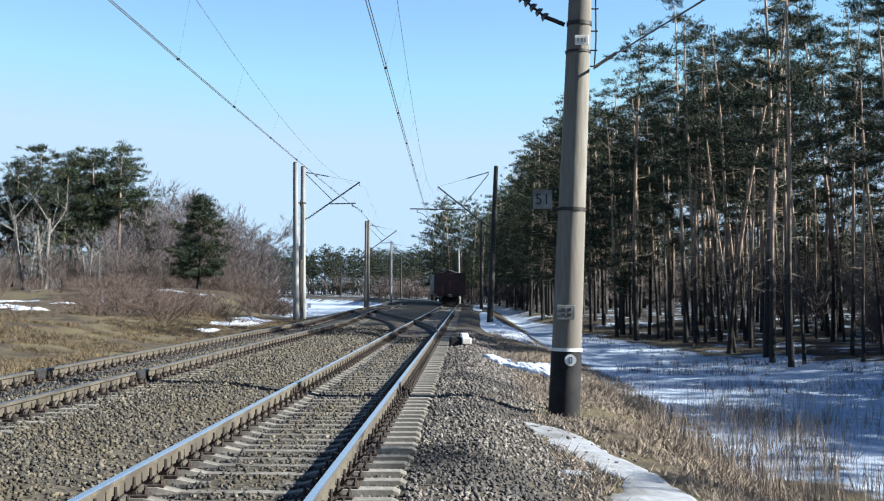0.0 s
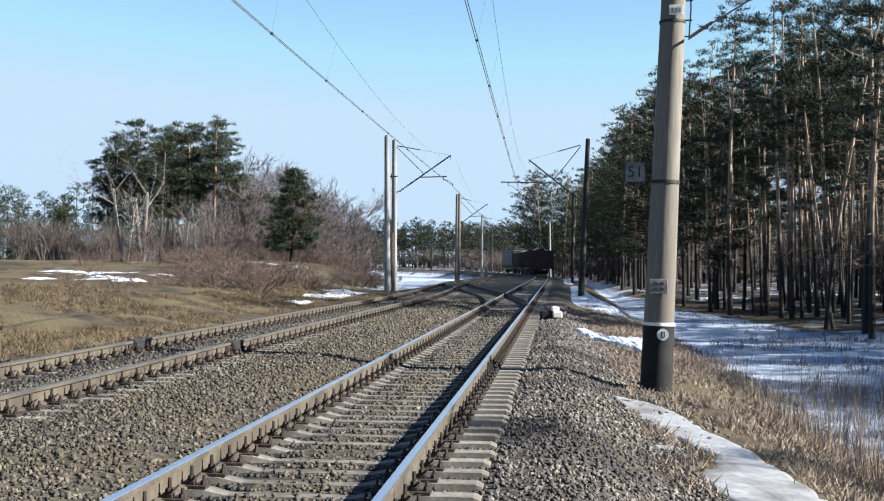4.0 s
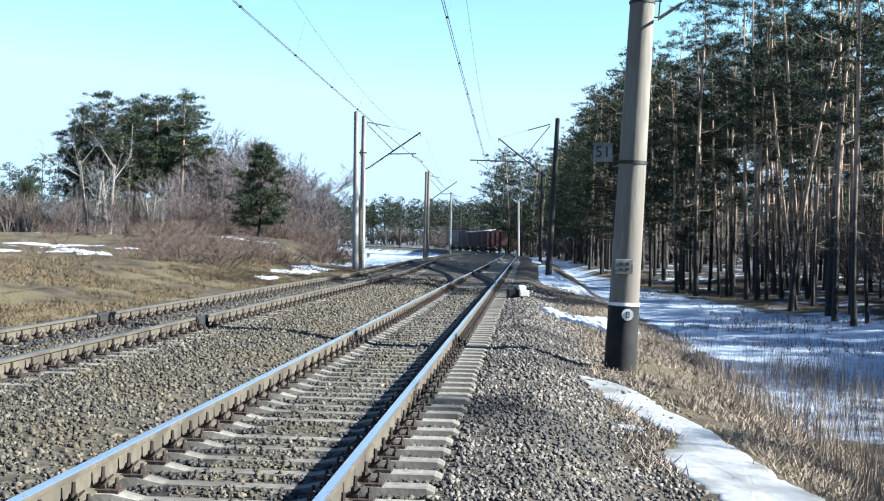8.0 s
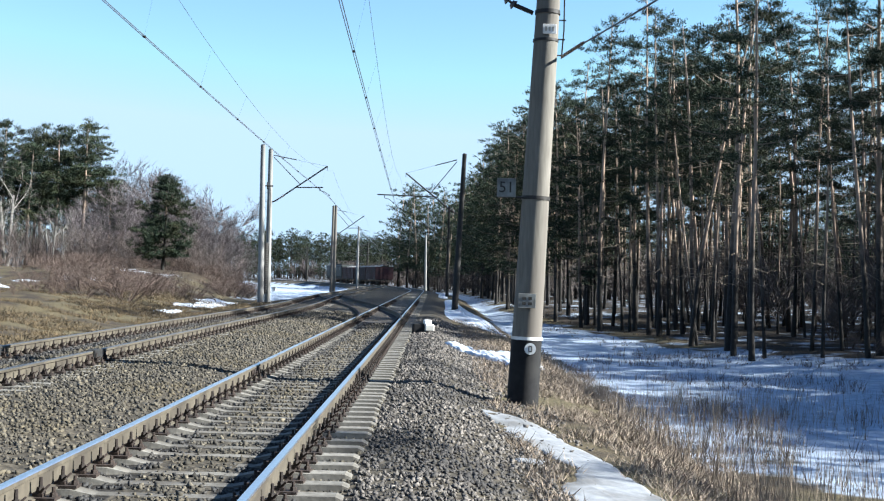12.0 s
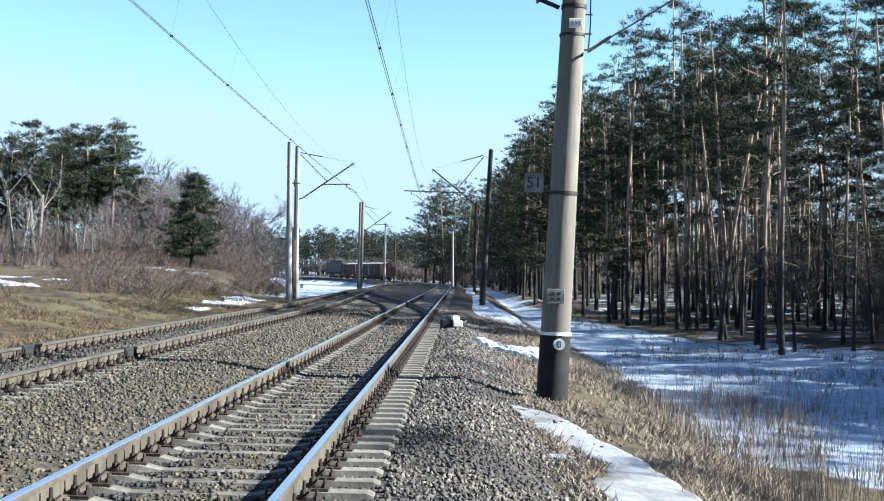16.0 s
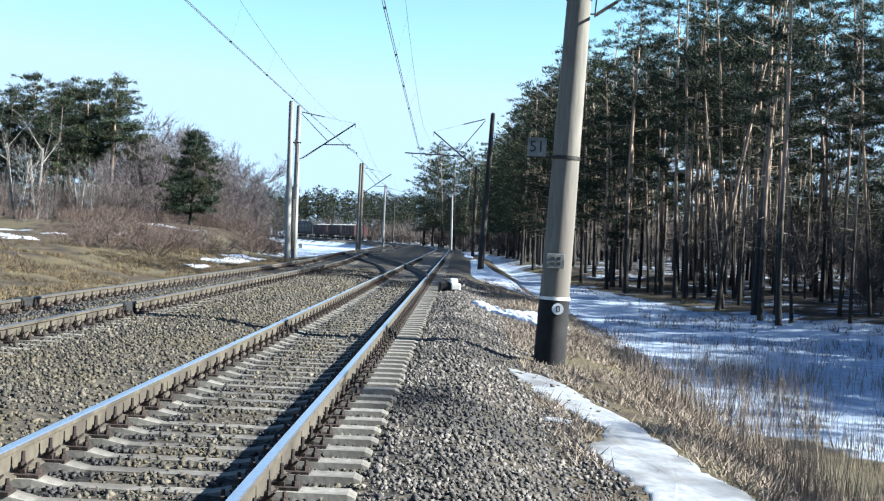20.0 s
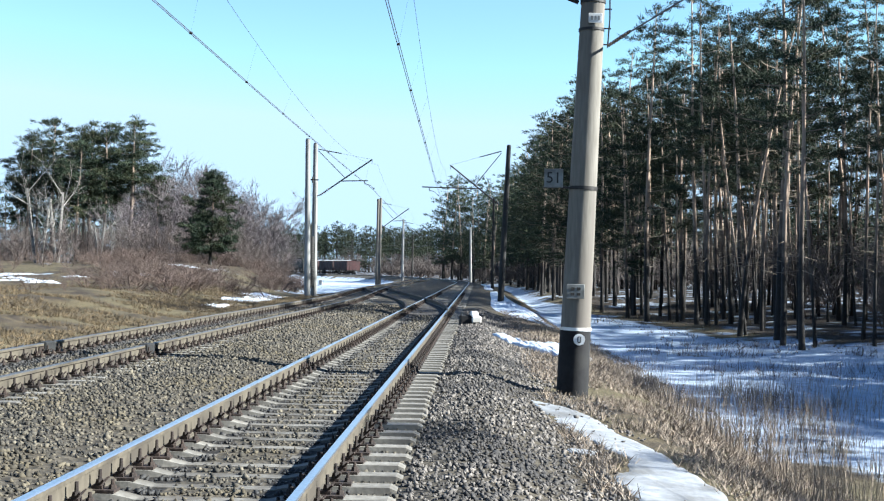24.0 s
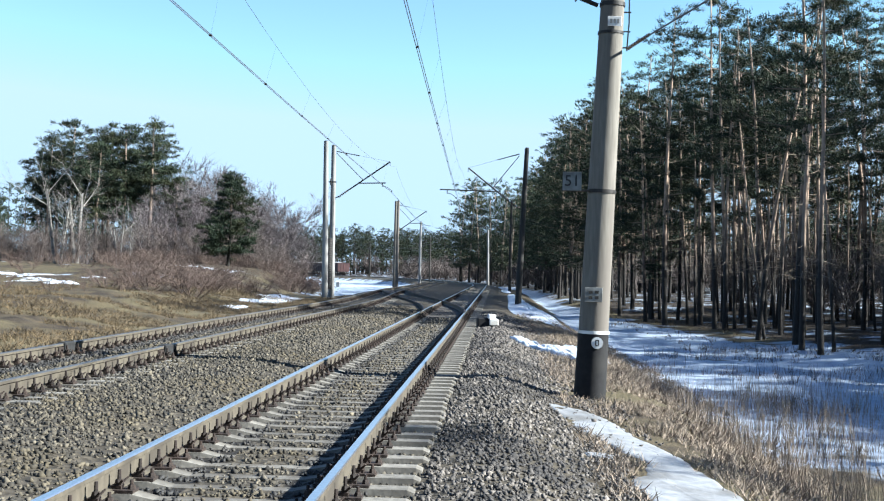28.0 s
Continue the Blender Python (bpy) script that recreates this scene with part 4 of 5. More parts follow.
def limb_tris(segs, sides=3, pointed=False):
    """Tapered rods (a, b, ra, rb) as a triangle soup; pointed ones are slim cones."""
    a = np.array([s[0] for s in segs], float)
    b = np.array([s[1] for s in segs], float)
    ra = np.array([s[2] for s in segs], float)[:, None]
    rb = np.array([s[3] for s in segs], float)[:, None]
    d = b - a
    d /= np.maximum(1e-6, np.linalg.norm(d, axis=1)[:, None])
    ref = np.where(np.abs(d[:, 2:3]) < .9, np.array([[0, 0, 1.0]]), np.array([[1.0, 0, 0]]))
    u = np.cross(d, ref)
    u /= np.linalg.norm(u, axis=1)[:, None]
    w = np.cross(d, u)
    out = []
    for k in range(sides):
        t0, t1 = 2 * np.pi * k / sides, 2 * np.pi * (k + 1) / sides
        e0, e1 = u * np.cos(t0) + w * np.sin(t0), u * np.cos(t1) + w * np.sin(t1)
        p, q, r, s = a + e0 * ra, a + e1 * ra, b + e1 * rb, b + e0 * rb
        if pointed:
            out.append(np.stack([p, q, b], 1).reshape(-1, 3))
            continue
        out.append(np.stack([p, q, r], 1).reshape(-1, 3))
        out.append(np.stack([p, r, s], 1).reshape(-1, 3))
    return np.concatenate(out)


PINE_LABEL = "tall Scots pine with bare orange trunk and ragged dark crown"


def pine(name, seed, h, start, spread, limbs=30, clumps=8, needles=15, blade=(.42, .03), r0=.16, dead=10, low=None, lift=.45, puff=(.15, .15, .06), pad=(.34, .34, .10), cone=0.0, ring=12, sides=8):
    """A Scots pine: bent tapered trunk, dead stubs, limbs, and needle tufts along the limbs."""
    rng = np.random.default_rng(seed)
    t = thing(name, low or PINE_LABEL, "tree", "pines")
    bend = rng.normal(0, .032, 2)
    wob = rng.uniform(0, 6.28)

    def axis(z):
        k = z / h
        return np.array([bend[0] * h * k * k + .10 * math.sin(k * 5 + wob), bend[1] * h * k * k + .10 * math.cos(k * 4 + wob), z])
    rad = lambda z: r0 * (1 - .86 * (z / h) ** 1.1) + .012
    verts, faces = [], []
    for i in range(ring + 1):
        z = h * i / ring
        c = axis(z) if i else axis(0) - np.array([0, 0, .35])
        r = rad(z) * (1.35 if i == 0 else 1)
        for k in range(sides):
            a = 2 * math.pi * k / sides
            verts.append((c[0] + r * math.cos(a), c[1] + r * math.sin(a), c[2]))
    for i in range(ring):
        for k in range(sides):
            a, b = i * sides + k, i * sides + (k + 1) % sides
            faces.append((a, b, b + sides, a + sides))
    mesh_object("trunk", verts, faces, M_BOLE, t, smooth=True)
    segs, cen, dirs = [], [], []
    for i in range(limbs):
        k = (i + rng.uniform(0, .9)) / limbs
        z = h * (start + (1 - start) * k * .985)
        a = i * 2.4 + rng.uniform(-.5, .5)
        prof = (.45 + .75 * math.sin(min(1, k * 1.15 + .12) * math.pi * .80)) * (1 - .55 * k ** 3) * (1 - cone * k)
        ln = spread * prof * rng.uniform(.55, 1.25)
        rise = rng.uniform(-.1, lift) + .5 * k * k
        o = axis(z)
        d = np.array([math.cos(a), math.sin(a), rise])
        mid = o + d * ln * .55 + np.array([0, 0, -.06 * ln])
        tip = o + d * ln + np.array([0, 0, .05 * ln])
        segs += [(o, mid, .022 + .018 * ln * .3, .018), (mid, tip, .018, .006)]
        pads = 1 if ln < .5 * spread else (2 if ln < .95 * spread else 3)
        for g in range(pads):
            u = rng.uniform(.42, .72) if g else rng.uniform(.86, 1.04)
            p = (o + (mid - o) * (u / .55)) if u < .55 else (mid + (tip - mid) * ((u - .55) / .45))
            hub = p + rng.normal(0, .10 * ln, 3) * np.array([1, 1, .4]) * (g > 0)
            size = rng.uniform(.65, 1.25)
            for j in range(clumps):
                side = rng.normal(0, 1, 3) * np.array(pad) * size
                q = hub + side
                if j % 2 == 0:
                    segs.append((p, q, .010, .004))
                cen.append(q)
                dirs.append(d * .35 + np.array([0, 0, .45]) + side * .9)
    for i in range(4):
        cen.append(axis(h) + rng.normal(0, .18, 3))
        dirs.append(np.array([0, 0, 1.0]))
    stubs = []
    for i in range(dead):
        z = h * rng.uniform(.18, start + .12)
        a = rng.uniform(0, 6.28)
        o = axis(z)
        ln = rng.uniform(.4, 1.7)
        e = o + np.array([math.cos(a), math.sin(a), rng.uniform(-.35, .25)]) * ln
        stubs.append((o, e, .02, .006))
        for _ in range(3):
            p = o + (e - o) * rng.uniform(.4, 1)
            stubs.append((p, p + rng.normal(0, .3, 3), .008, .003))
    wood = np.concatenate([limb_tris([s for s in segs if s[2] > .0101]), limb_tris([s for s in segs if s[2] < .0101], 3, True)] + ([limb_tris(stubs, 3, True)] if stubs else []))
    tagged(tri_mesh("branchwork", wood, M_BARKO, t), kind="stuff")
    tri_mesh("crown", blades(rng, np.array(cen), np.array(dirs), needles, *blade, puff), M_NEEDLE, t)
    return t


def bare(name, seed, h, label, category, stems, twigs, material, spread=.35, r0=.03, group="", levels=3, fine=None, thin=.55, open_=.5, up=.15):
    """A leafless shrub or tree: stems that fork into fine twigs."""
    rng = np.random.default_rng(seed)
    t = thing(name, label, category, group)
    stem_segs, twig_segs = [], []

    def grow(p, d, ln, r, lev):
        e = p + d * ln
        (stem_segs if lev == 0 else twig_segs).append((p, e, r, r * .6))
        if lev >= levels:
            return
        for _ in range(twigs):
            u = rng.uniform(.35, 1)
            nd = d * (.8 if open_ > .5 else 1.0) + rng.normal(0, open_, 3)
            nd[2] = abs(nd[2]) * .8 + up if open_ <= .5 else nd[2] * .8 + up
            nd /= np.linalg.norm(nd)
            grow(p + d * ln * u, nd, ln * rng.uniform(.4, .65), r * thin, lev + 1)
    for i in range(stems):
        a = rng.uniform(0, 6.28)
        d = np.array([math.cos(a) * spread, math.sin(a) * spread, 1.0]) * 1.0
        d /= np.linalg.norm(d)
        grow(np.array([math.cos(a), math.sin(a), 0]) * .12 * (stems > 1) + np.array([0, 0, -.15]), d, h * rng.uniform(.4, .62), r0, 0)
    tagged(tri_mesh("stem", limb_tris(stem_segs, 5), material, t), kind="stuff" if stems > 2 else "")
    tagged(tri_mesh("crown", limb_tris(twig_segs, 3, True), fine or material, t), kind="stuff")
    return t


PINES = [pine("pine_tree", 11 + i, h, st, sp, limbs=lm, clumps=cl, needles=nd, blade=bl, dead=dd, r0=r0, lift=.3, puff=(.13, .13, .05), pad=pd)
         for i, (h, st, sp, lm, cl, nd, bl, dd, r0, pd) in enumerate((
             (17.5, .44, 2.4, 13, 8, 32, (.21, .0175), 16, .115, (.33, .33, .10)), (16.2, .36, 2.6, 14, 8, 32, (.21, .0175), 18, .12, (.34, .34, .10)),
             (18.2, .50, 2.2, 12, 8, 32, (.21, .0175), 16, .11, (.32, .32, .10)), (15.0, .48, 1.9, 10, 7, 32, (.21, .0175), 16, .09, (.30, .30, .09)),
             (16.5, .26, 2.9, 25, 6, 18, (.30, .026), 10, .13, (.42, .42, .14)), (17.6, .24, 2.8, 26, 6, 18, (.30, .026), 10, .13, (.42, .42, .14)), (15.6, .20, 2.8, 25, 6, 18, (.30, .026), 8, .13, (.42, .42, .14)),
             (14.6, .58, 1.5, 8, 6, 30, (.20, .0175), 14, .075, (.29, .29, .09))))]
rng = random.Random(4)
USED = set()


def plant(proto, x, y, size=1.0, turn=None, lean=0.0, wide=1.0, tilt=0.0):
    m = pose(x, y, zg(x, y) - .05, 0, -tilt, 0) @ pose(0, 0, 0, lean, rng.uniform(-1, 1) * abs(lean), rng.uniform(0, 360) if turn is None else turn) @ Matrix.Diagonal((size * wide, size * wide, size, 1))
    if proto.name not in USED:
        USED.add(proto.name)
        proto.matrix_basis = m
        return proto
    ob = copy_thing(proto, m)
    ob.matrix_basis = m
    return ob


def forest_edge(y):
    s = along(y)
    return line(s, wood_off(s))[0]


FARPINES = [pine("pine_tree", 41 + i, h, st, sp, limbs=lm, clumps=5, needles=7, blade=(.52, .060), r0=.16, dead=2, ring=5, sides=6, lift=.25, puff=(.2, .2, .08), pad=(.50, .50, .18)) for i, (h, st, sp, lm) in enumerate(((17.0, .16, 2.8, 24), (15.5, .40, 2.7, 17)))]


FAR_SPOTS = []


def right_forest():
    """The pine wood along the line; the distant trees and the added unseen shading trees are joined."""
    s = -12.0
    while s < 246:
        near = 34 < s < 135
        for k in range((2 if s < 10 else 4) if s < 34 else (2 if s < 45 else (2 if s < 58 else (5 if s < 100 else (3 if s < 135 else 4))))):
            off = wood_off(s) + k * (3.0 if near else 4.6) + rng.uniform(-1.4, 1.6)
            if s < 34:
                off = 33.5 + k * 3.8 + rng.uniform(-1.8, 1.8)
            x, y, _ = line(s + rng.uniform(-1.5, 1.5), off)
            thin = x > 2 + .255 * y and 46 < y < 110 and rng.random() < .74     # the wood opens out on this side
            if rng.random() < .10 or thin or (190 < s < 205 and off < 34):
                continue
            size = rng.uniform(.80, 1.06) * (1 + .06 * smooth(70, 100, s))
            if near:
                high = s < 74 + rng.uniform(-8, 8) or (k > 0 and s < 112)
                plant(PINES[rng.randrange(4) if high else rng.randrange(4, 7)], x, y, size * ((1.02 + .05 * (s < 72)) if high else 1.0), None, rng.uniform(-2.6, 2.6), tilt=rng.uniform(-1.5, 4.5) * (1 - smooth(60, 90, s)))
            elif s <= 34:
                plant(FARPINES[rng.randrange(2)], x, y, rng.uniform(.96, 1.04))
            else:
                FAR_SPOTS.append((x, y, zg(x, y) - .05, size * (1.02 + .16 * smooth(225, 240, s))))
        s += 1.55 if s < 34 else (2.3 if s < 90 else (3.0 if s < 135 else 3.2))
    for i in range(52):
        s = rng.uniform(38, 84)
        x, y, _ = line(s, wood_off(s) + rng.uniform(-.5, 15))
        plant(PINES[7], x, y, rng.uniform(.75, 1.1), None, rng.uniform(-3, 3), tilt=rng.uniform(-2, 5))
    for x, y, k, size in ((23.4, 4.6, 0, .80), (22.8, 9.4, 3, .93)):
        plant(PINES[k], x, y, size)
    for i in range(60):
        y = rng.uniform(72, 150)
        x = 2 + y * rng.uniform(.26, .43)
        FAR_SPOTS.append((x, y, zg(x, y) - .05, rng.uniform(.45, .72)))
    # Unseen pines added to shade trunks and field, too low to reach the track.
    for i in range(72):
        y = rng.uniform(22, 84)
        x = max(20.0, .40 * y + 5) + rng.uniform(0, 24)
        FAR_SPOTS.append((x, y, zg(x, y) - .05, min(1.08, .6 * (x - 5.4) / 17.2) * rng.uniform(.85, 1)))
    turns = z_turns(np.random.default_rng(2).uniform(0, 6.28, len(FAR_SPOTS)))
    top = thing("curve_woods", "dark pine wood along the curve, with unseen shading pines added", "wood", kind="stuff")
    for o in FARPINES[0].children:
        v, f = mesh_arrays(o.data)
        cloud_mesh(o.name.split(".")[0], v, f, [p[:3] for p in FAR_SPOTS], [p[3] for p in FAR_SPOTS], turns, o.data.materials[0], parent=top)


right_forest()


def understory():
    """Bare saplings and brush inside the pine wood, as one object."""
    r = np.random.default_rng(19)
    src = bare("bare_bush", 96, 4.6, "", "bush", 8, 6, M_TWIGU, .34, .05, levels=2, thin=.5)
    kid = [o for o in src.children if o.name.startswith("crown")][0]
    v, f = mesh_arrays(kid.data)
    spots, sizes = [], []
    while len(spots) < 330:
        s = 38 + 200 * r.random() ** 1.7
        x, y, _ = line(s, wood_off(s) + 5 + 30 * r.random() ** .8)
        spots.append((x, y, zg(x, y) - .1))
        sizes.append(r.uniform(.6, 1.6))
    ob = cloud_mesh("understory", v, f, spots, sizes, z_turns(r.uniform(0, 6.28, len(spots))), M_TWIGU)
    tagged(ob, "grey-brown bare saplings and brush inside the pine wood", "brush", kind="stuff")
    for o in list(src.children) + [src]:
        bpy.data.objects.remove(o)


understory()

BROAD = [pine("pine_tree", 31 + i, h, st, sp, limbs=lm, clumps=12, needles=26, blade=(.36, .034), r0=.2, dead=8, lift=.35, puff=(.2, .2, .08), pad=(.60, .60, .22), cone=.32, low="broad old pine with ragged olive-green crown on the bank")
         for i, (h, st, sp, lm) in enumerate(((15.0, .44, 3.6, 25), (14.4, .36, 3.9, 26), (14.6, .48, 2.3, 17)))]
for x, y, k, s in ((-40.6, 118, 0, .95), (-37.8, 121, 1, .98), (-42.8, 120, 1, .80), (-35.6, 119, 0, .93), (-32.4, 117, 2, .98), (-37.0, 115, 1, .80), (-39.6, 125, 0, .96), (-30.2, 119, 2, .62), (-34.0, 123, 1, .90), (-41.8, 115, 2, .82)):
    plant(BROAD[k], x, y, s)
SMALL = pine("pine_tree", 51, 7.6, .12, 2.75, limbs=44, clumps=14, needles=24, blade=(.27, .028), r0=.13, dead=0, lift=.25, puff=(.14, .14, .06), pad=(.38, .38, .14), cone=.62, low="small bushy pine standing alone on the bank")
plant(SMALL, -20.6, 100, 1.0)
plant(SMALL, -62, 150, 1.2)
plant(SMALL, -66, 146, .9)

BIRCH = bare("birch_tree", 61, 8.5, "leafless birch with white trunk", "tree", 2, 5, M_BIRCH, .13, .11, "birches", 3, M_BIRCH, .34)
for x, y, s in ((-36.3, 103, 1.42), (-34.6, 103, 1.36), (-30.2, 104, .72), (-31.2, 104, .8)):
    plant(BIRCH, x, y, s)
GREY = [bare("bare_tree", 71 + i, 13.5, "grey leafless tree with a fine rounded crown", "tree", 3, 6, M_TWIGG, .34, .085, "bare trees", 4, None, .62, .60, .36) for i in range(2)]
for x, y, s, k in ((-24.4, 131, 1.25, 0), (-25.6, 134, 1.2, 1), (-30.5, 138, 1.45, 0), (-33, 134, 1.3, 1), (-23.2, 129, .95, 0), (-28, 134, 1.4, 1), (-26.6, 139, 1.35, 0), (-24.6, 136, 1.15, 1), (-35, 138, 1.2, 0), (-29.8, 121, 1.15, 1), (-28, 119, 1.0, 0), (-26.2, 121, .95, 1), (-24.2, 118, .9, 0), (-21.6, 117, .72, 1), (-19.2, 117, .6, 0), (-17.2, 115, .48, 1), (-27.8, 114, .75, 0), (-31, 112, .7, 1)):
    plant(GREY[k], x, y, s)
BUSH = [bare("bare_bush", 81 + i, 3.0, "leafless brown bush on the grassy bank", "bush", 7, 5, M_TWIG, .62, .022, "bushes", 3, None, .56) for i in range(3)]
BRUSH = [bare("bare_bush", 86 + i, 3.8, "tall grey-brown leafless brush behind the bank", "bush", 7, 5, M_TWIGB, .34, .032, "bushes", 3, None, .58) for i in range(2)]


def bushes():
    made = 0
    for i in range(9000):
        y = rng.uniform(52, 112)
        edge = -9.6 - .058 * max(0, y - 50)
        x = edge - .5 - abs(rng.gauss(0, 9))
        if x < -46 or (x < -17 and y < 74) or abs(x - 1.9 + .225 * y) < 3.6 and 72 < y < 102:
            continue
        plant(BUSH[rng.randrange(3)], x, y, rng.uniform(.42, .70), wide=rng.uniform(1.3, 1.9))
        made += 1
        if made > 150:
            break
    for i in range(120):
        y = rng.uniform(102, 134)
        x = -14.6 - .06 * (y - 104) - rng.uniform(0, 40)
        plant(BRUSH[i % 2], x, y, rng.uniform(.85, 1.5) * (1 if x < -20 else .65))


bushes()
for i in range(30):
    y = rng.uniform(40, 72)
    plant(BUSH[1 + i % 2], -9.5 - abs(rng.gauss(2, 8)), y, rng.uniform(.15, .4))
for x, y, s in ((18, 44, .5), (20, 52, 1.0), (22, 60, 1.1), (24, 66, 1.1), (21, 70, 1.1)):
    plant(BUSH[rng.randrange(3)], x, y, s)


def far_woods():
    """The distant wood behind the curve and beside it, as one object."""
    r = np.random.default_rng(9)
    src = pine("pine_tree", 91, 17, .40, 2.7, limbs=15, clumps=5, needles=4, blade=(.75, .11), r0=.2, dead=0, ring=4, sides=5, puff=(.25, .25, .1), pad=(.6, .6, .25))
    kids = {o.name.split(".")[0]: o for o in src.children}
    places = []
    while len(places) < 290:
        x, y = r.uniform(-120, 60), r.uniform(440, 540)
        s = along(y)
        if x < line(s, 16)[0]:
            continue
        places.append((x, y, zg(x, y) - .1, r.uniform(.80, 1.12)))
    for i in range(110):
        x, y = r.uniform(-260, -70), r.uniform(340, 480)
        if x > line(along(y), -30)[0]:
            continue
        places.append((x, y, zg(x, y) - .1, r.uniform(.72, 1.05)))
    for i in range(130):
        x, y = r.uniform(-130, 40), r.uniform(422, 442)
        if x > line(along(y), 8)[0]:
            places.append((x, y, zg(x, y) - 1.6, r.uniform(.32, .66)))
    for i in range(90):
        x, y, _ = line(r.uniform(400, 640), r.uniform(12, 24))
        places.append((x, y, zg(x, y) - 1.2, r.uniform(.35, .75)))
    for i in range(150):
        y = r.uniform(135, 215)
        x = y * r.uniform(.12, .46)
        if x > line(along(y), 16)[0]:
            places.append((x, y, zg(x, y) - .8, r.uniform(.38, .66)))
    for i in range(60):
        places.append((r.uniform(-130, -60), r.uniform(165, 240), 1.0, r.uniform(.5, .8)))
    centres, sizes = [p[:3] for p in places], [p[3] for p in places]
    turns = z_turns(r.uniform(0, 6.28, len(places)))
    top = thing("far_woods", "distant dark pine wood behind the railway curve", "wood", kind="stuff")
    for name, m in (("trunk", M_BARK), ("crown", M_NEEDLE)):
        v, f = mesh_arrays(kids[name].data)
        ob = cloud_mesh(name + "s", v, f, centres, sizes, turns, m, parent=top)
    src2 = bare("bare_bush", 95, 4.0, "", "bush", 7, 6, M_TWIGB, .45, .10, levels=2, thin=.55)
    kids2 = {o.name.split(".")[0]: o for o in src2.children}
    spots = []
    for i in range(130):
        x, y, _ = line(r.uniform(140, 330), r.uniform(8, 24))
        spots.append((x, y, zg(x, y) - .1))
    for i in range(240):
        x, y = r.uniform(-150, 60), r.uniform(424, 470)
        if x > line(along(y), 10)[0]:
            spots.append((x, y, zg(x, y) - .1))
    for i in range(60):
        x, y = r.uniform(-230, -80), r.uniform(250, 340)
        spots.append((x, y, zg(x, y) - .1))
    for i in range(110):
        x, y = r.uniform(-140, -44), r.uniform(136, 180)
        spots.append((x, y, zg(x, y) - .1))
    v, f = mesh_arrays(kids2["crown"].data)
    cloud_mesh("brush", v, f, spots, np.where(np.array(spots)[:, 1] > 400, 1.5, 1.0) * r.uniform(.7, 1.6, len(spots)), z_turns(r.uniform(0, 6.28, len(spots))), M_TWIGB, parent=top)
    for o in list(src2.children) + [src2]:
        bpy.data.objects.remove(o)
    for o in list(src.children) + [src]:
        bpy.data.objects.remove(o)


far_woods()


# ---------------------------------------------------------------- grass, reeds and stones
def on_snow(x, y):
    """Whether the spot lies on one of the two snow patches of the shoulder."""
    for pts in PATCHES:
        hit = False
        for (x0, y0), (x1, y1) in zip(pts, pts[1:] + pts[:1]):
            if (y0 > y) != (y1 > y) and x < x0 + (y - y0) / (y1 - y0) * (x1 - x0):
                hit = not hit
        if hit:
            return True
    return False


def tufts(name, label, spots, blades_each, length, width, material, lean=.3):
    r = np.random.default_rng(len(spots))
    c = np.repeat(np.array(spots), blades_each, 0)
    c[:, :2] += r.normal(0, .06, (len(c), 2))
    up = np.stack([r.normal(0, lean, len(c)), r.normal(0, lean, len(c)), np.ones(len(c))], -1)
    up /= np.linalg.norm(up, axis=1)[:, None]
    side = np.cross(up, r.normal(size=up.shape))
    side /= np.linalg.norm(side, axis=1)[:, None]
    ln = (length * r.uniform(.35, 1.2, len(c)))[:, None]
    v = np.stack([c - side * width, c + side * width, c + up * ln], 1).reshape(-1, 3)
    return tagged(tri_mesh(name, v, material), label, "grass", kind="stuff")


def grass_all():
    r = random.Random(3)
    reeds, mats, bank, bank2 = [], [], [], []
    while len(reeds) < 1400:
        y = r.uniform(7, 30)
        x = 5.0 + .02 * y + abs(r.gauss(0, 3.0))
        if x > 14 or noise.noise((x * .5, y * .35, 5)) < -.12:
            continue
        reeds.append((x, y, zg(x, y) - .02))
    while len(mats) < 10500:
        y = 6 + 50 * r.random() ** 1.5
        x = r.uniform(2.9, 6.6)
        if on_snow(x, y) or noise.noise((x * .9, y * .5, 2)) < -.22 - .25 * (x > 4.2):
            continue
        mats.append((x, y, zg(x, y) - .02))
    while len(bank) < 17000:
        y = 18 + 55 * r.random()
        x = -7.2 - abs(r.gauss(0, 6))
        if x < -34 or noise.noise((x * .25, y * .18, 8)) + .6 * noise.noise((x * .9, y * .6, 4)) < -.12:
            continue
        bank.append((x, y, zg(x, y) - .02))
    while len(bank2) < 500:
        y = 40 + 60 * r.random()
        x = r.uniform(8, 18)
        if x < forest_edge(y) - 5:
            continue
        bank2.append((x, y, zg(x, y) - .02))
    weeds = []
    while len(weeds) < 900:
        y = 19 + 30 * r.random()
        x = 6 + 10 * r.random()
        if x > forest_edge(y) + 1 or noise.noise((x * .35, y * .22, 12)) < .02:
            continue
        weeds.append((x, y, zg(x, y) - .02))
    tufts("field_weeds", "thin brown weeds standing in the snowy field", weeds, 5, .42, .0055, M_WEED, .30)
    tufts("reeds", "tall pale dry reeds and weeds by the ditch", reeds, 4, .72, .0048, M_STRAW, .16)
    tufts("shoulder_grass", "short dead grass on the track shoulder", mats, 7, .17, .0075, M_STRAW, .9)
    tufts("bank_grass", "yellowed matted grass on the left-hand bank".replace("left-hand ", "low "), bank, 6, .17, .010, M_GRASS, .9)
    tufts("wood_edge_grass", "dry grass along the edge of the wood", bank2, 6, .28, .012, M_GRASS, .7)


grass_all()


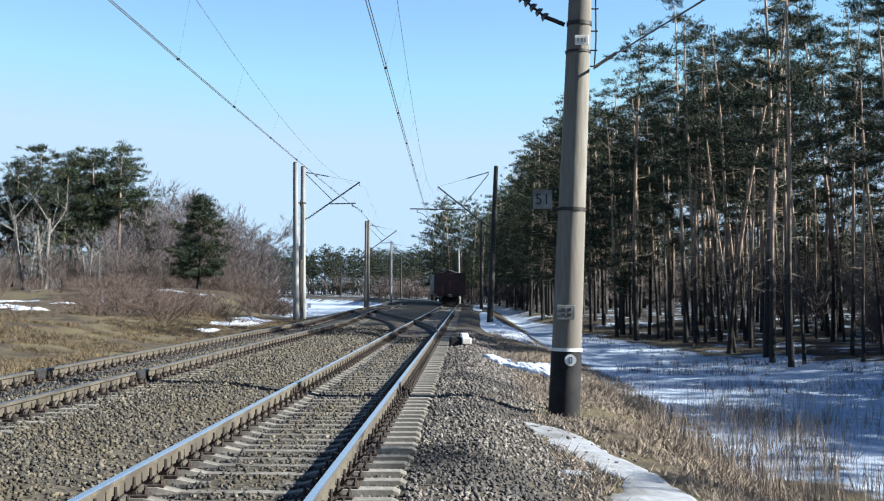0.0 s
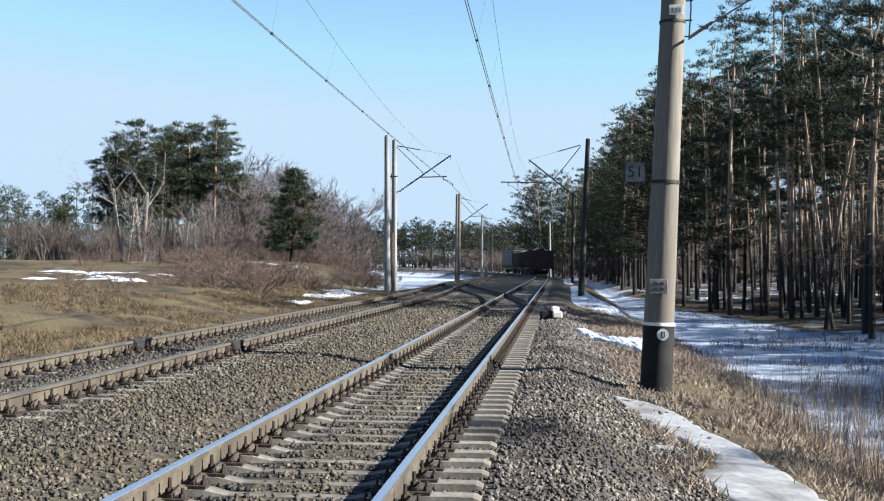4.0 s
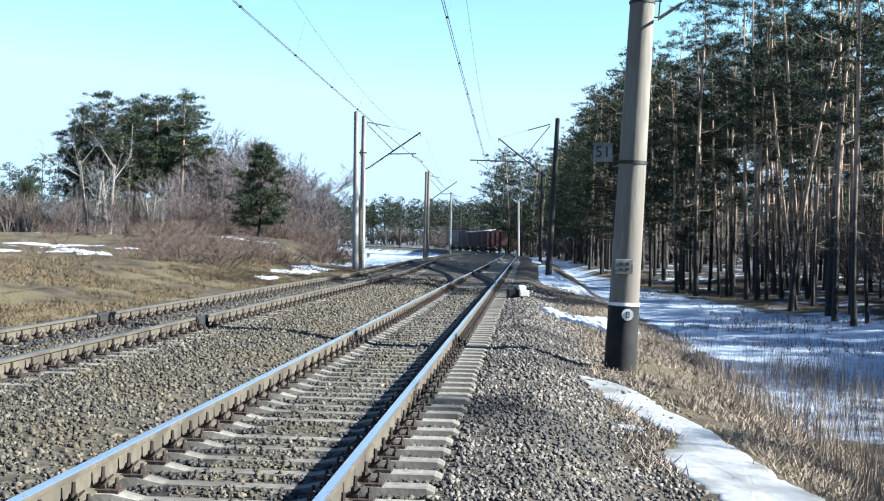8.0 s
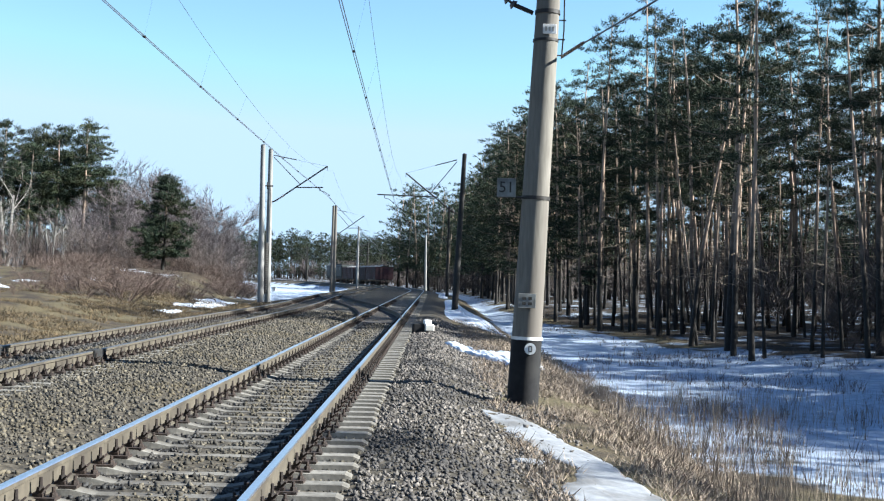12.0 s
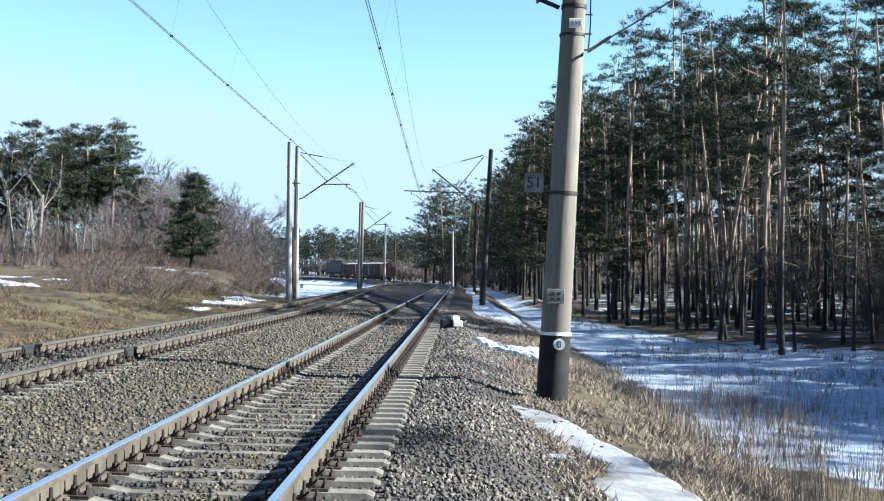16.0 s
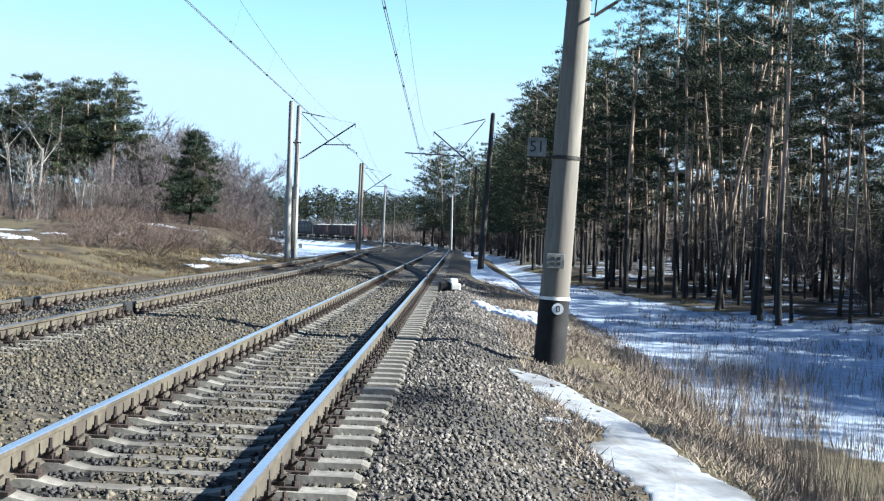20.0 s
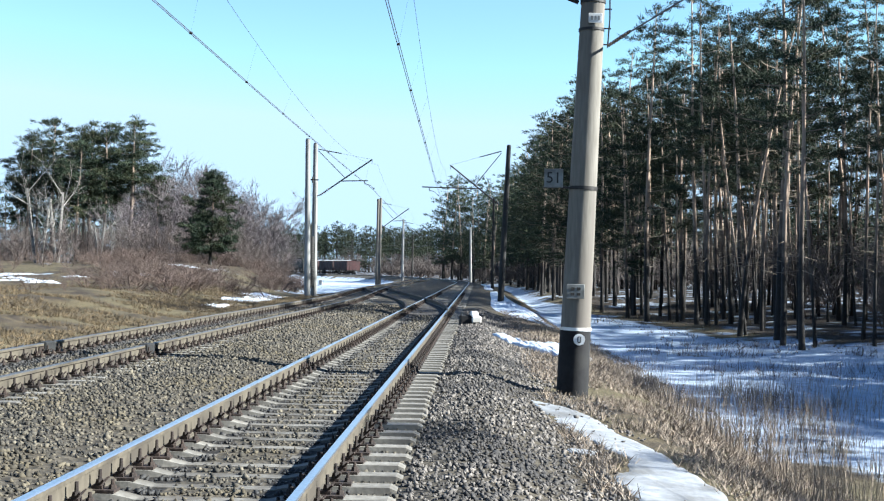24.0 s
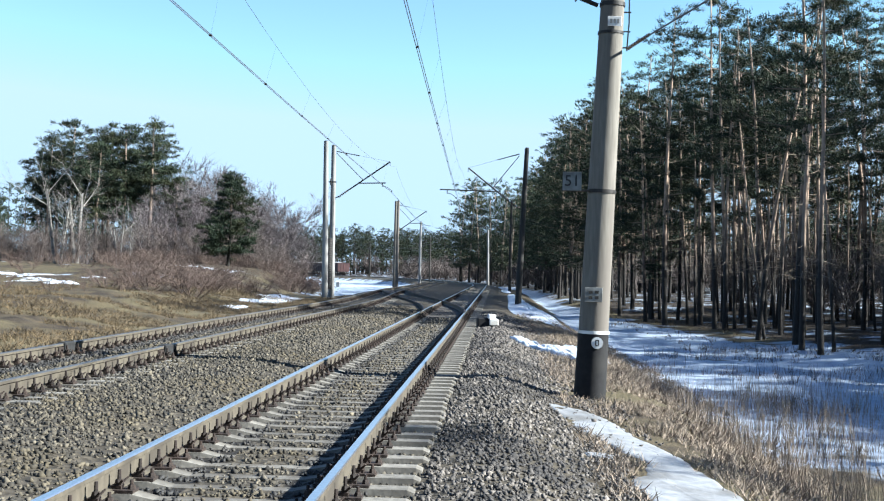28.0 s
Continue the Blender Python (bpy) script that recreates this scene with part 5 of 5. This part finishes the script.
def stones():
    """Loose ballast stones round the sleepers, between the tracks and on the shoulder."""
    r = np.random.default_rng(7)
    base = np.array([(1, 0, .1), (-.5, .87, -.1), (-.5, -.87, 0), (.2, .1, 1), (-.1, 0, -1)], float)
    faces = [(0, 1, 3), (1, 2, 3), (2, 0, 3), (1, 0, 4), (2, 1, 4), (0, 2, 4)]
    for k in range(6):
        bv = (base * r.uniform(.8, 1.25, (5, 1)) + r.normal(0, .2, (5, 3))) * np.array([1, .9, .8]) * 1.25
        n = 20000
        y = 5.0 + 45 * r.random(n) ** 2.0
        x = r.uniform(-6.6, 4.1, n)
        keep = []
        for i in range(n):
            d = abs(x[i] + 4.1)
            on_rail = min(abs(x[i] - .8), abs(x[i] + .8), abs(x[i] + 3.3), abs(x[i] + 4.9)) < .13
            ph = ((y[i] + 30 - .294) / PITCH) % 1
            if on_rail or (x[i] > 2.9 and r.random() < (x[i] - 2.9) * 1.0) or (x[i] > 2.5 and on_snow(x[i], y[i]) and r.random() < .95):
                continue
            if abs(x[i]) < 1.4 and min(ph, 1 - ph) < (.27 if abs(x[i]) > .45 else .23) and r.random() < ((.95 if abs(x[i]) < 1.05 else .72) if abs(x[i]) > .45 else .8):
                continue
            if abs(x[i]) < .7 and r.random() < .25:
                continue
            keep.append(i)
        size = (0.013 + 0.015 * r.random(n) ** 1.6) * (1 + .022 * np.clip(y - 8, 0, 40))
        zones = ([], [], [])
        for i in keep:
            # Stones close to a rail get the colour that holds its shadow.
            near_rail = min(abs(abs(x[i]) - .66), abs(abs(x[i] + 4.1) - .66))
            zones[1 if x[i] > 1.35 else (2 if near_rail < .28 + .14 * r.random() else 0)].append(i)
        for picked, m, label in zip(zones, (M_STONE, M_STONE_PALE, M_STONE_OIL_SHADE), ("loose grey-brown crushed ballast stones", "pale grey ballast stones of the shoulder", "dark ballast stones along the rails, oily and toned for rail shadow")):
            c = [(x[i], y[i], zg(x[i], y[i]) + size[i] * .22) for i in picked]
            ob = cloud_mesh("ballast_stones", bv, faces, c, size[picked], random_turns(r, len(picked)), m, parent=ground)
            tagged(ob, label, kind="stuff")


stones()


# ---------------------------------------------------------------- train
def bogie(parent, y):
    b = box("bogie", (0, y, .48), (2.1, 2.3, .34), M_DARKMETAL, parent, .06)
    for dy in (-.92, .92):
        for dx in (-.76, .76):
            rod("wheel", (dx - .07, y + dy, .475), (dx + .07, y + dy, .475), .475, M_DARKMETAL, b, sides=18)
        rod("axle", (-.7, y + dy, .475), (.7, y + dy, .475), .08, M_DARKMETAL, b)


def gondola(material, label, load):
    """An open freight wagon: sides with ribs, ends, floor, load, couplers and two bogies. Its rear end is at y = 0."""
    t = thing("gondola_wagon", label, "wagon", "wagons of the freight train")
    ln, w, h0, h1 = 12.7, 3.15, 1.2, 3.46
    for s in (-1, 1):
        bm = bmesh.new()
        add_box(bm, (s * w / 2, .6 + ln / 2, (h0 + h1) / 2), (.08, ln, h1 - h0))
        part("side_wall", bm, material, t)
        for i in range(9):
            box("rib", (s * (w / 2 + .07), .7 + i * (ln - .2) / 8, (h0 + h1) / 2), (.13, .16, h1 - h0), material, t)
        box("top_rail", (s * (w / 2 + .03), .6 + ln / 2, h1 + .03), (.18, ln + .1, .10), material, t)
    for y in (.6, .6 + ln):
        box("end_wall", (0, y, (h0 + h1) / 2), (w, .08, h1 - h0), material, t)
        box("end_rail", (0, y, h1 + .03), (w + .2, .16, .10), material, t)
        for x in (-.8, 0, .8):
            box("end_rib", (x, y + (-.07 if y < 5 else .07), (h0 + h1) / 2), (.14, .1, h1 - h0), material, t)
    box("floor_frame", (0, .6 + ln / 2, 1.14), (2.9, ln, .22), M_DARKMETAL, t)
    for y in (.1, ln + 1.1):
        box("coupler", (0, y, 1.06), (.36, .9, .28), M_DARKMETAL, t, .04)
    if load:
        verts, faces = [], []
        nx, ny = 6, 18
        for j in range(ny + 1):
            for i in range(nx + 1):
                x, y = -w / 2 + .06 + (w - .12) * i / nx, .68 + (ln - .16) * j / ny
                e = min(i, nx - i) / nx * 2
                verts.append((x, y, h1 - .05 + .55 * e * (.75 + .5 * noise.noise((x, y * .6, load)))))
        faces = [(j * (nx + 1) + i, j * (nx + 1) + i + 1, (j + 1) * (nx + 1) + i + 1, (j + 1) * (nx + 1) + i) for j in range(ny) for i in range(nx)]
        mesh_object("load", verts, faces, M_LOAD, t, "pale heaped gravel load")
    bogie(t, 2.6)
    bogie(t, ln - 1.4)
    return t


def locomotive():
    t = thing("locomotive", "dark green electric locomotive at the head of the train", "locomotive", "wagons of the freight train")
    bm = bmesh.new()
    add_box(bm, (0, 8.6, 2.75), (3.1, 16.2, 2.7), .18)
    part("body", bm, M_LOCO, t)
    box("underframe", (0, 8.6, 1.2), (2.9, 16.0, .4), M_DARKMETAL, t, .05)
    box("roof_box", (0, 8.6, 4.25), (1.9, 10.5, .32), M_DARKMETAL, t, .06)
    for y in (.46, 16.74):
        for x in (-.7, .7):
            box("cab_window", (x, y, 3.3), (1.05, .06, .75), M_WINDOW, t, .02)
    for s in (-1, 1):
        for y in (2.2, 5.5, 8.6, 11.7, 15.0):
            box("side_window", (s * 1.55, y, 3.25), (.05, .9, .6), M_WINDOW, t, .01)
    for y in (3.5, 13.7):
        for sx in (-1, 1):
            rod("pantograph_arm", (sx * .5, y, 4.4), (sx * .35, y + 1.1, 4.85), .03, M_STEEL, t)
        rod("pantograph_bar", (-.95, y + 1.1, 4.88), (.95, y + 1.1, 4.88), .035, M_STEEL, t)
    for y in (3.4, 13.8):
        bogie(t, y)
    return t


WAGONS = []
LG = "red-brown open freight wagon with ribbed sides"
for i in range(3):
    WAGONS.append((gondola(M_WAGON if i != 1 else M_WAGON2, LG + " and a heaped pale load", i + 1), i * 14.1))
WAGONS.append((locomotive(), 3 * 14.1 + .5))


def motions():
    """The train rolls away along the near track and round the curve."""
    for ob, behind in WAGONS:
        rows = []
        for k in range(29):
            s = TRAIN_START + TRAIN_SPEED * k - TRAIN_SLOWING * k * k + behind
            x0, y0, _ = line(s + 2.6)
            x1, y1, _ = line(s + 11.3)
            a = math.atan2(-(x1 - x0), y1 - y0)
            back = Vector((x0, y0, 0)) - Vector((-math.sin(a), math.cos(a), 0)) * 2.6
            rows.append((float(k), pose(back.x, back.y, 0, 0, 0, math.degrees(a))))
        walk(ob, rows)


motions()
